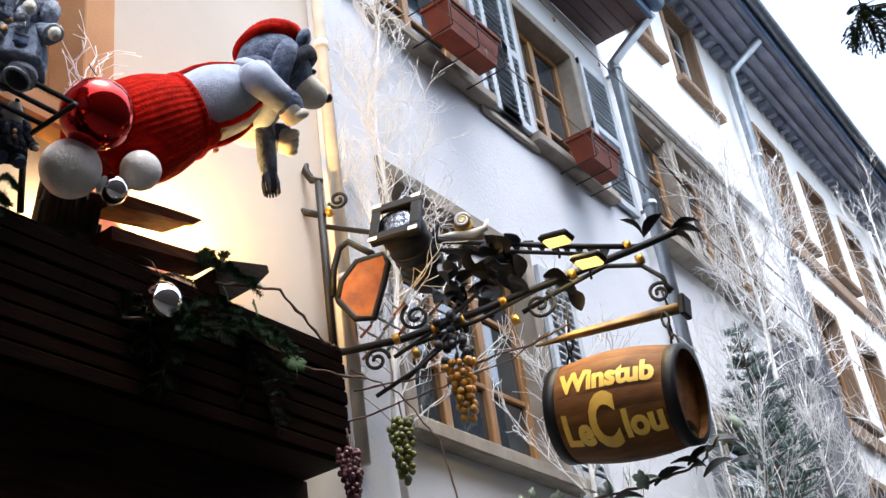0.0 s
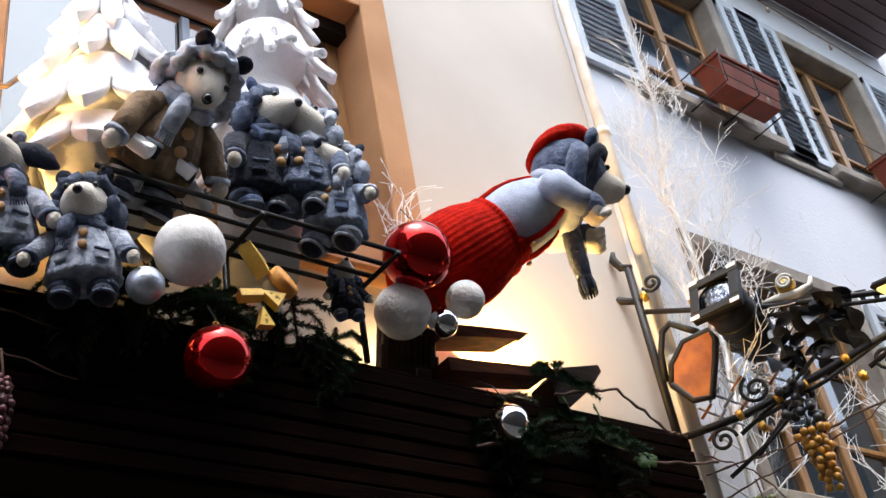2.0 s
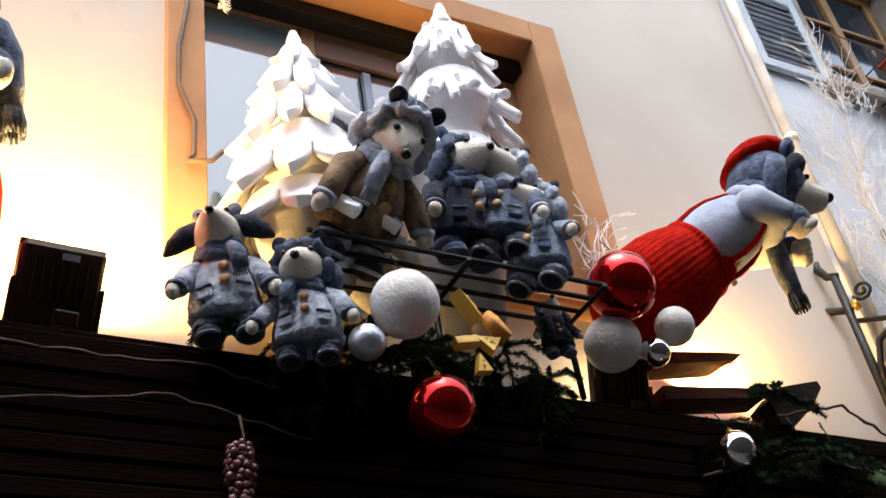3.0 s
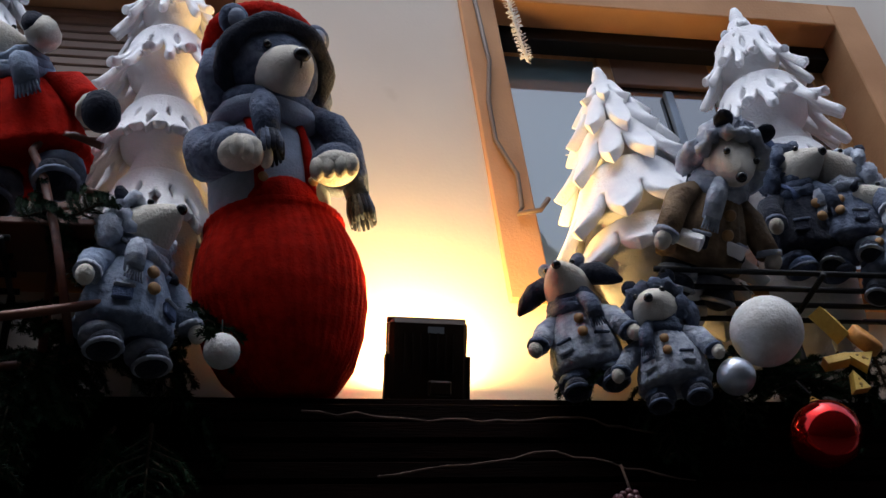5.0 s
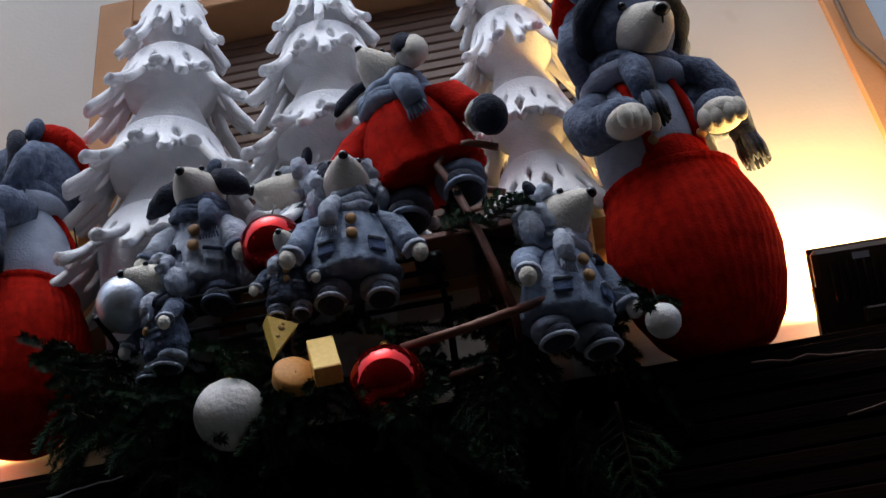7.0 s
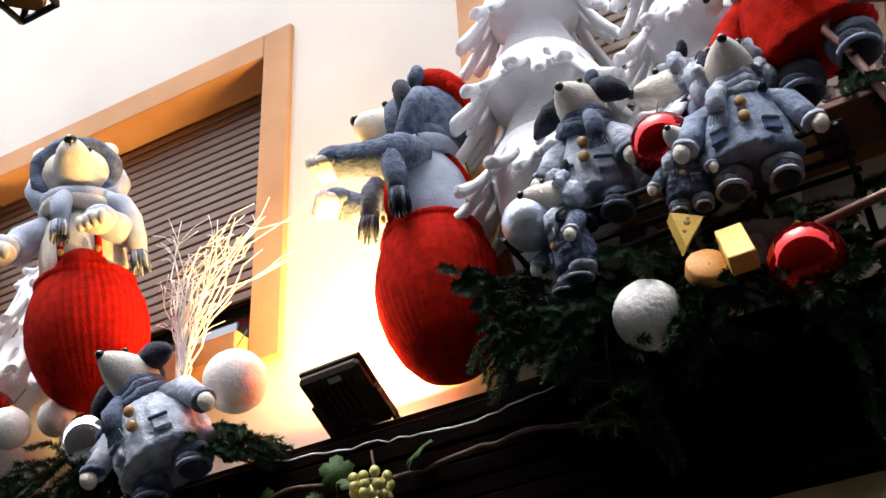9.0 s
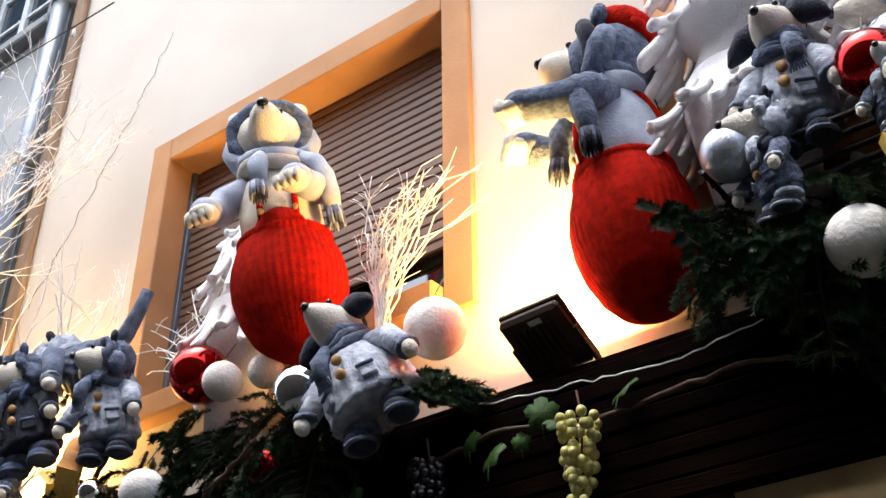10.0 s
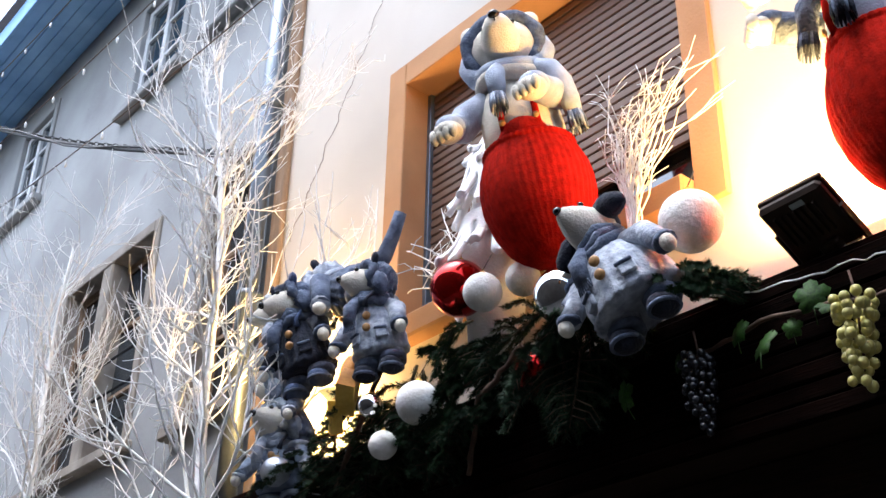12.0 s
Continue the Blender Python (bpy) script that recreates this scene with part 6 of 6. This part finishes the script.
grapes(3.36, 2.60, 3.04, 0.24, 0.08, 0.012, REDGRAPE, "dull red grape bunch on the canopy end", 5)
grapes(-3.18, 2.60, 3.33, 0.26, 0.09, 0.013, BLACKGRAPE, "black grape bunch below the ledge", 6)


def vine_leaf(x, y, z, face, tilt, size, m=VINELEAF):
    q = Mesh()
    lobes = []
    for i in range(30):
        a = 6.283 * i / 30
        r = 0.5 * (0.62 + 0.28 * abs(math.cos(2.5 * a)) + 0.08 * abs(math.cos(7.5 * a)))
        lobes.append((r * math.sin(a), -0.06 * abs(math.sin(a * 2.5)) + 0.03, r * math.cos(a)))
    q.add([(0, -0.05, 0)] + lobes, [(0, i + 1, (i + 1) % 30 + 1) for i in range(30)])
    q.tube([(0, -0.04, -0.3), (0, 0.03, -0.5), (0, 0.12, -0.7)], 0.018, 0, 4)
    o = thing("vine_leaf", q, m, "green vine leaf on the canopy" if m is VINELEAF else "pale frosted leaf near the sign", "leaf", "vine leaves")
    o.matrix_world = Matrix.Translation((x, y, z)) @ (rz(face) @ rx(tilt)).to_4x4() @ Matrix.Scale(size, 4)
    sd = o.modifiers.new("thick", 'SOLIDIFY')
    sd.thickness = 0.012


rnd = random.Random(5)
for x, z in ((-2.75, 3.41), (-2.70, 3.36), (-2.84, 3.34), (-3.02, 3.38), (-2.92, 3.30), (-3.28, 3.36), (-2.45, 3.4), (-3.5, 3.3), (2.75, 3.52), (2.9, 3.5), (3.0, 3.42), (3.1, 3.35)):
    vine_leaf(x, 2.63 + rnd.uniform(-0.02, 0.02), z, rnd.uniform(-40, 40), rnd.uniform(-40, 10), rnd.uniform(0.07, 0.13))
for i in range(26):
    s = rnd.uniform(0.75, 1.75)
    p = br(s, 2.88 + 0.10 * math.sin(s * 5) + rnd.uniform(-0.07, 0.09), rnd.uniform(-0.06, 0.08))
    vine_leaf(*p, rnd.uniform(-60, 60), rnd.uniform(-60, 20), rnd.uniform(0.06, 0.10), PALELEAF)


def vine(pts, r, label, seed, m=VINE):
    rnd = random.Random(seed)
    line = []
    for a, b in zip(pts, pts[1:]):
        for k in range(8):
            p = Vector(a).lerp(Vector(b), k / 8)
            line.append(p + Vector((0, rnd.uniform(-0.005, 0.005), rnd.uniform(-0.007, 0.007))))
    line.append(Vector(pts[-1]))
    thing("vine", tubem(line, [r * rnd.uniform(0.75, 1.2) for _ in line], 6), m, label, "vine", "dry vines")


vine([(-3.0, 2.655, 3.52), (-2.6, 2.64, 3.475), (-2.3, 2.65, 3.455), (-2.0, 2.66, 3.5)], 0.0026, "pale dry vine along the canopy edge", 1, BIRCH)
vine([(-3.3, 2.66, 3.36), (-2.9, 2.64, 3.40), (-2.5, 2.65, 3.34), (-2.1, 2.65, 3.38), (-1.7, 2.66, 3.3)], 0.008, "knotty dry vine on the canopy", 2)
vine([(-0.2, 2.66, 3.5), (0.2, 2.64, 3.46), (0.6, 2.66, 3.48), (0.9, 2.66, 3.42)], 0.0035, "thin dry vine on the dark canopy", 3)
vine([(0.0, 2.66, 3.3), (0.5, 2.64, 3.36), (0.9, 2.66, 3.28)], 0.003, "thin dry vine on the dark canopy", 4)
vine([(2.3, 2.66, 3.3), (2.8, 2.62, 3.42), (3.2, 2.64, 3.36), (3.6, 2.66, 3.44)], 0.006, "knotty dry vine at the canopy end", 5)
vine([(2.7, 2.62, 3.56), (3.0, 2.58, 3.62), (3.3, 2.62, 3.50), (3.5, 2.7, 3.56)], 0.006, "curling vine over the canopy end", 6)
vine([br(0.1, 3.5), br(0.5, 3.5), br(0.9, 3.56), br(1.1, 3.62)], 0.005, "dry vine wound along the bracket", 7)
vine([br(0.05, 3.35), br(0.4, 3.42), br(0.8, 3.5), br(1.0, 3.6)], 0.004, "dry vine wound along the bracket", 8)
vine([br(0.7, 2.7), br(1.0, 2.82), br(1.3, 2.86), br(1.5, 2.90), br(1.6, 3.0)], 0.006, "dark vine spray below the barrel", 9)
vine([br(0.1, 3.6), br(0.3, 3.45), br(0.45, 3.2), br(0.5, 2.9)], 0.004, "dry vine hanging by the bracket", 10)
vine([(-5.2, 2.6, 3.35), (-4.9, 2.5, 3.55), (-4.75, 2.5, 3.78)], 0.012, "reddish branch among the mice", 11)
vine([(-4.3, 2.6, 3.2), (-4.15, 2.52, 3.45), (-3.95, 2.56, 3.62)], 0.012, "bare branch in the garland", 12)
DARKLEAF = mat("dark_iron_leaf", (0.02, 0.022, 0.02), 0.6, bump=0.1)
for i, (s, z) in enumerate(((1.45, 2.90), (1.55, 2.98), (1.62, 2.88), (1.3, 2.84), (1.1, 2.80), (1.38, 2.92), (1.5, 2.84))):
    q = Mesh()
    leaf(q, br(s, z), (DX + 0.3 * math.sin(i), DY, 0.4 * math.cos(i * 2)), (-0.5, -0.3, 0.8), 0.15, 0.075)
    thing("laurel_leaf", q, DARKLEAF, "dark laurel leaf below the barrel sign", "leaf", "laurel leaves")

# carved board ends at the canopy corner
REDBOARD = mat("red_brown_board", (0.13, 0.045, 0.022), 0.8, col2=(0.06, 0.022, 0.012), scale=5, bump=0.35, bscale=16, stretch=(1, 8, 14), spec=0.1)
for (xa, za), (xb, zb), h in (((2.35, 3.86), (2.80, 3.92), 0.028), ((2.35, 3.71), (2.90, 3.77), 0.028)):
    q = Mesh()
    prof = [(xa, za - h), (xb - 0.14, zb - h), (xb - 0.05, zb - h * 0.4), (xb, zb + h), (xb - 0.1, zb + h * 0.7), (xa, za + h)]
    q.add([(px, 2.78, pz) for px, pz in prof] + [(px, 2.90, pz) for px, pz in prof], [tuple(range(6)), tuple(reversed(range(6, 12)))] + [(i, 6 + i, 6 + (i + 1) % 6, (i + 1) % 6) for i in range(6)], 0, False)
    thing("carved_board", q, REDBOARD, "dark carved board end jutting from the canopy", "board", "carved boards")
q = Mesh()
prof = [(2.84, 3.73), (2.92, 3.80), (3.14, 3.86), (3.15, 3.83), (3.06, 3.73), (2.93, 3.63), (2.86, 3.63)]
q.add([(px, 2.76, pz) for px, pz in prof] + [(px, 2.88, pz) for px, pz in prof], [tuple(range(7)), tuple(reversed(range(7, 14)))] + [(i, 7 + i, 7 + (i + 1) % 7, (i + 1) % 7) for i in range(7)], 0, False)
thing("pointed_block", q, DARKWOOD_AND_SHADE, "dark pointed wooden block at the canopy corner", "board")

# ---- cords, cables and string lights ----
CABLE = mat("black_cable", (0.02, 0.02, 0.022), 0.5, bump=0)
BROWNCORD = mat("brown_cord", (0.13, 0.085, 0.06), 0.7, bump=0)
cord = []
for k in range(41):
    t = k / 40
    cord.append((-5.50 - 0.95 * t ** 1.15 + 0.02 * math.sin(k * 1.1) + 0.01 * math.sin(k * 2.7), 2.994, 6.95 - 1.65 * t + 0.015 * math.sin(k * 1.7)))
thing("wall_cord", tubem(cord, 0.0018, 5), BROWNCORD, "thin brown cord on the cream wall", "cord")
thing("window_cable", tubem([(0.62, 2.962, 5.85), (0.635, 2.962, 5.4), (0.60, 2.96, 5.15), (0.60, 2.962, 4.93), (0.66, 2.96, 4.75), (0.655, 2.962, 4.58), (0.63, 2.955, 4.54), (0.72, 2.95, 4.56), (0.76, 2.95, 4.62)], 0.010, 6), BROWNCORD, "brown cable hanging down the window surround", "cable")
BRISTLE = Mesh()
BRISTLE.tube([(0.70, 2.80, 5.75), (0.715, 2.80, 5.5), (0.735, 2.80, 5.22)], 0.006, 0, 5)
BRISTLE.tube([(0.70, 2.80, 5.75), (0.69, 2.90, 5.88), (0.68, 2.975, 5.97)], 0.003, 0, 5)
rnd = random.Random(9)
for k in range(260):
    t = rnd.random()
    a = rnd.random() * 6.283
    p = Vector((0.70 + 0.035 * t, 2.80, 5.75 - 0.53 * t))
    BRISTLE.tube([p, p + Vector((0.026 * math.cos(a), 0.026 * math.sin(a), 0.006))], 0.002, 0, 3, False)
thing("tinsel_strand", BRISTLE, FELT, "white tinsel strand hanging before the window", "tinsel")


def chain_cable():
    pts = [Vector((-13.0, 1.2, 9.6)).lerp(Vector((-6.62, 2.92, 5.98)), k / 20) - Vector((0, 0, 0.35 * math.sin(math.pi * k / 20))) for k in range(21)]
    w = empty("street_cable", pts[10], "black cable with a chain tied to the house", "cable")
    part("cable", tubem(pts, 0.014, 6), CABLE, w)
    part("cable", tubem([p + Vector((0, -0.02, 0.03 * math.sin(i * 1.3))) for i, p in enumerate(pts)], 0.008, 6), CABLE, w)
    n = 60
    for k in range(n):
        f = 9.0 + 11.0 * k / n
        i = min(int(f), 19)
        p = pts[i].lerp(pts[i + 1], f - i) + Vector((0, 0, 0.03))
        d = (pts[i + 1] - pts[i]).normalized()
        s = d.cross(Vector((0, 0, 1))).normalized() if k % 2 else Vector((0, 0, 1))
        part("chain_link", tubem([p + d * 0.034 * math.cos(a) + s * 0.016 * math.sin(a) for a in [j * math.pi / 4 for j in range(9)]], 0.005, 4), IRON, w)


chain_cable()


def string_lights(a, b, sag, n, label, lit=False):
    a, b = Vector(a), Vector(b)
    pts = [a.lerp(b, k / 16) - Vector((0, 0, sag * math.sin(math.pi * k / 16))) for k in range(17)]
    w = empty("string_lights", pts[8], label, "string lights", "string lights across the street")
    part("cord", tubem(pts, 0.004, 5), BROWNCORD, w)
    for k in range(n):
        f = 16 * (k + 0.5) / n
        i = min(int(f), 15)
        p = pts[i].lerp(pts[i + 1], f - i)
        part("bulb", one(lambda q: q.ball(p - Vector((0, 0, 0.05)), (0.010, 0.010, 0.03), 0, None, 8, 6)), WHITEPAINT if a.x < 0 else BROWNCORD, w)


string_lights((-13.0, 2.0, 8.6), (-6.5, 2.0, 7.9), 0.1, 12, "brown string-light cord with small white lamps")
string_lights((-12.0, 2.0, 7.5), (-5.4, 2.0, 6.8), 0.1, 12, "brown string-light cord with small white lamps")
string_lights((-10.5, 2.0, 6.55), (-4.6, 2.0, 5.85), 0.08, 10, "brown string-light cord with small white lamps")
string_lights((3.9, 2.5, 5.98), (12.0, 2.4, 5.7), 0.05, 12, "string-light cord along the pale house")
string_lights((5.0, 2.45, 6.9), (14.0, 2.4, 6.6), 0.1, 14, "string-light cord along the pale house")
thing("facade_cable", tubem([(8.1, 2.9, 7.3), (9.5, 2.9, 7.0), (12.0, 2.9, 6.95)], 0.012, 5), CABLE, "black cable along the white house", "cable")

# lantern hung over the street
lt = empty("street_lantern", (-2.82, 1.2, 4.26), "black iron lantern with amber glass", "lantern")
for k in range(4):
    a0 = math.pi / 4 + k * math.pi / 2
    part("frame_bar", tubem([(-2.82 + 0.08 * math.cos(a0), 1.2 + 0.08 * math.sin(a0), 4.26), (-2.82 + 0.13 * math.cos(a0), 1.2 + 0.13 * math.sin(a0), 4.58)], 0.01, 5), IRON, lt)
    a1 = a0 + math.pi / 2
    part("base_bar", tubem([(-2.82 + 0.09 * math.cos(a0), 1.2 + 0.09 * math.sin(a0), 4.26), (-2.82 + 0.09 * math.cos(a1), 1.2 + 0.09 * math.sin(a1), 4.26)], 0.01, 5), IRON, lt)
AMBER = mat("amber_lantern_glass", (0.55, 0.20, 0.03), 0.3, bump=0.1)
part("glass", one(lambda q: q.lathe([(0.0, 4.27), (0.07, 4.27), (0.115, 4.57), (0.0, 4.57)], 0, 4, (-2.82, 1.2, 0), None)), AMBER, lt)
part("roof", one(lambda q: q.lathe([(0.0, 4.78), (0.04, 4.74), (0.16, 4.58), (0.0, 4.58)], 0, 8, (-2.82, 1.2, 0))), IRON, lt)
part("hanger", tubem([(-2.82, 1.2, 4.78), (-2.82, 1.2, 7.9)], 0.006, 5), IRON, lt)

thing("lantern_wire", tubem([(-2.82, -1.5, 7.75), (-2.82, 1.2, 7.9), (-2.82, 3.05, 8.6)], 0.006, 5), CABLE, "thin black wire high across the street", "cable")

# conifer tip hanging over the street from a wire
for k in range(6):
    bough(5.49 + 0.004 * k, 0.495 + 0.002 * k, 5.37 - 0.02 * (k % 4), -70 + 55 * k, 35 + 8 * (k % 3), 0.7)
thing("street_wire", tubem([(5.5, 0.5, 5.28), (5.5, 0.5, 7.6), (5.5, -1.42, 7.75)], 0.006, 5), CABLE, "thin black wire hung over the street", "cable")
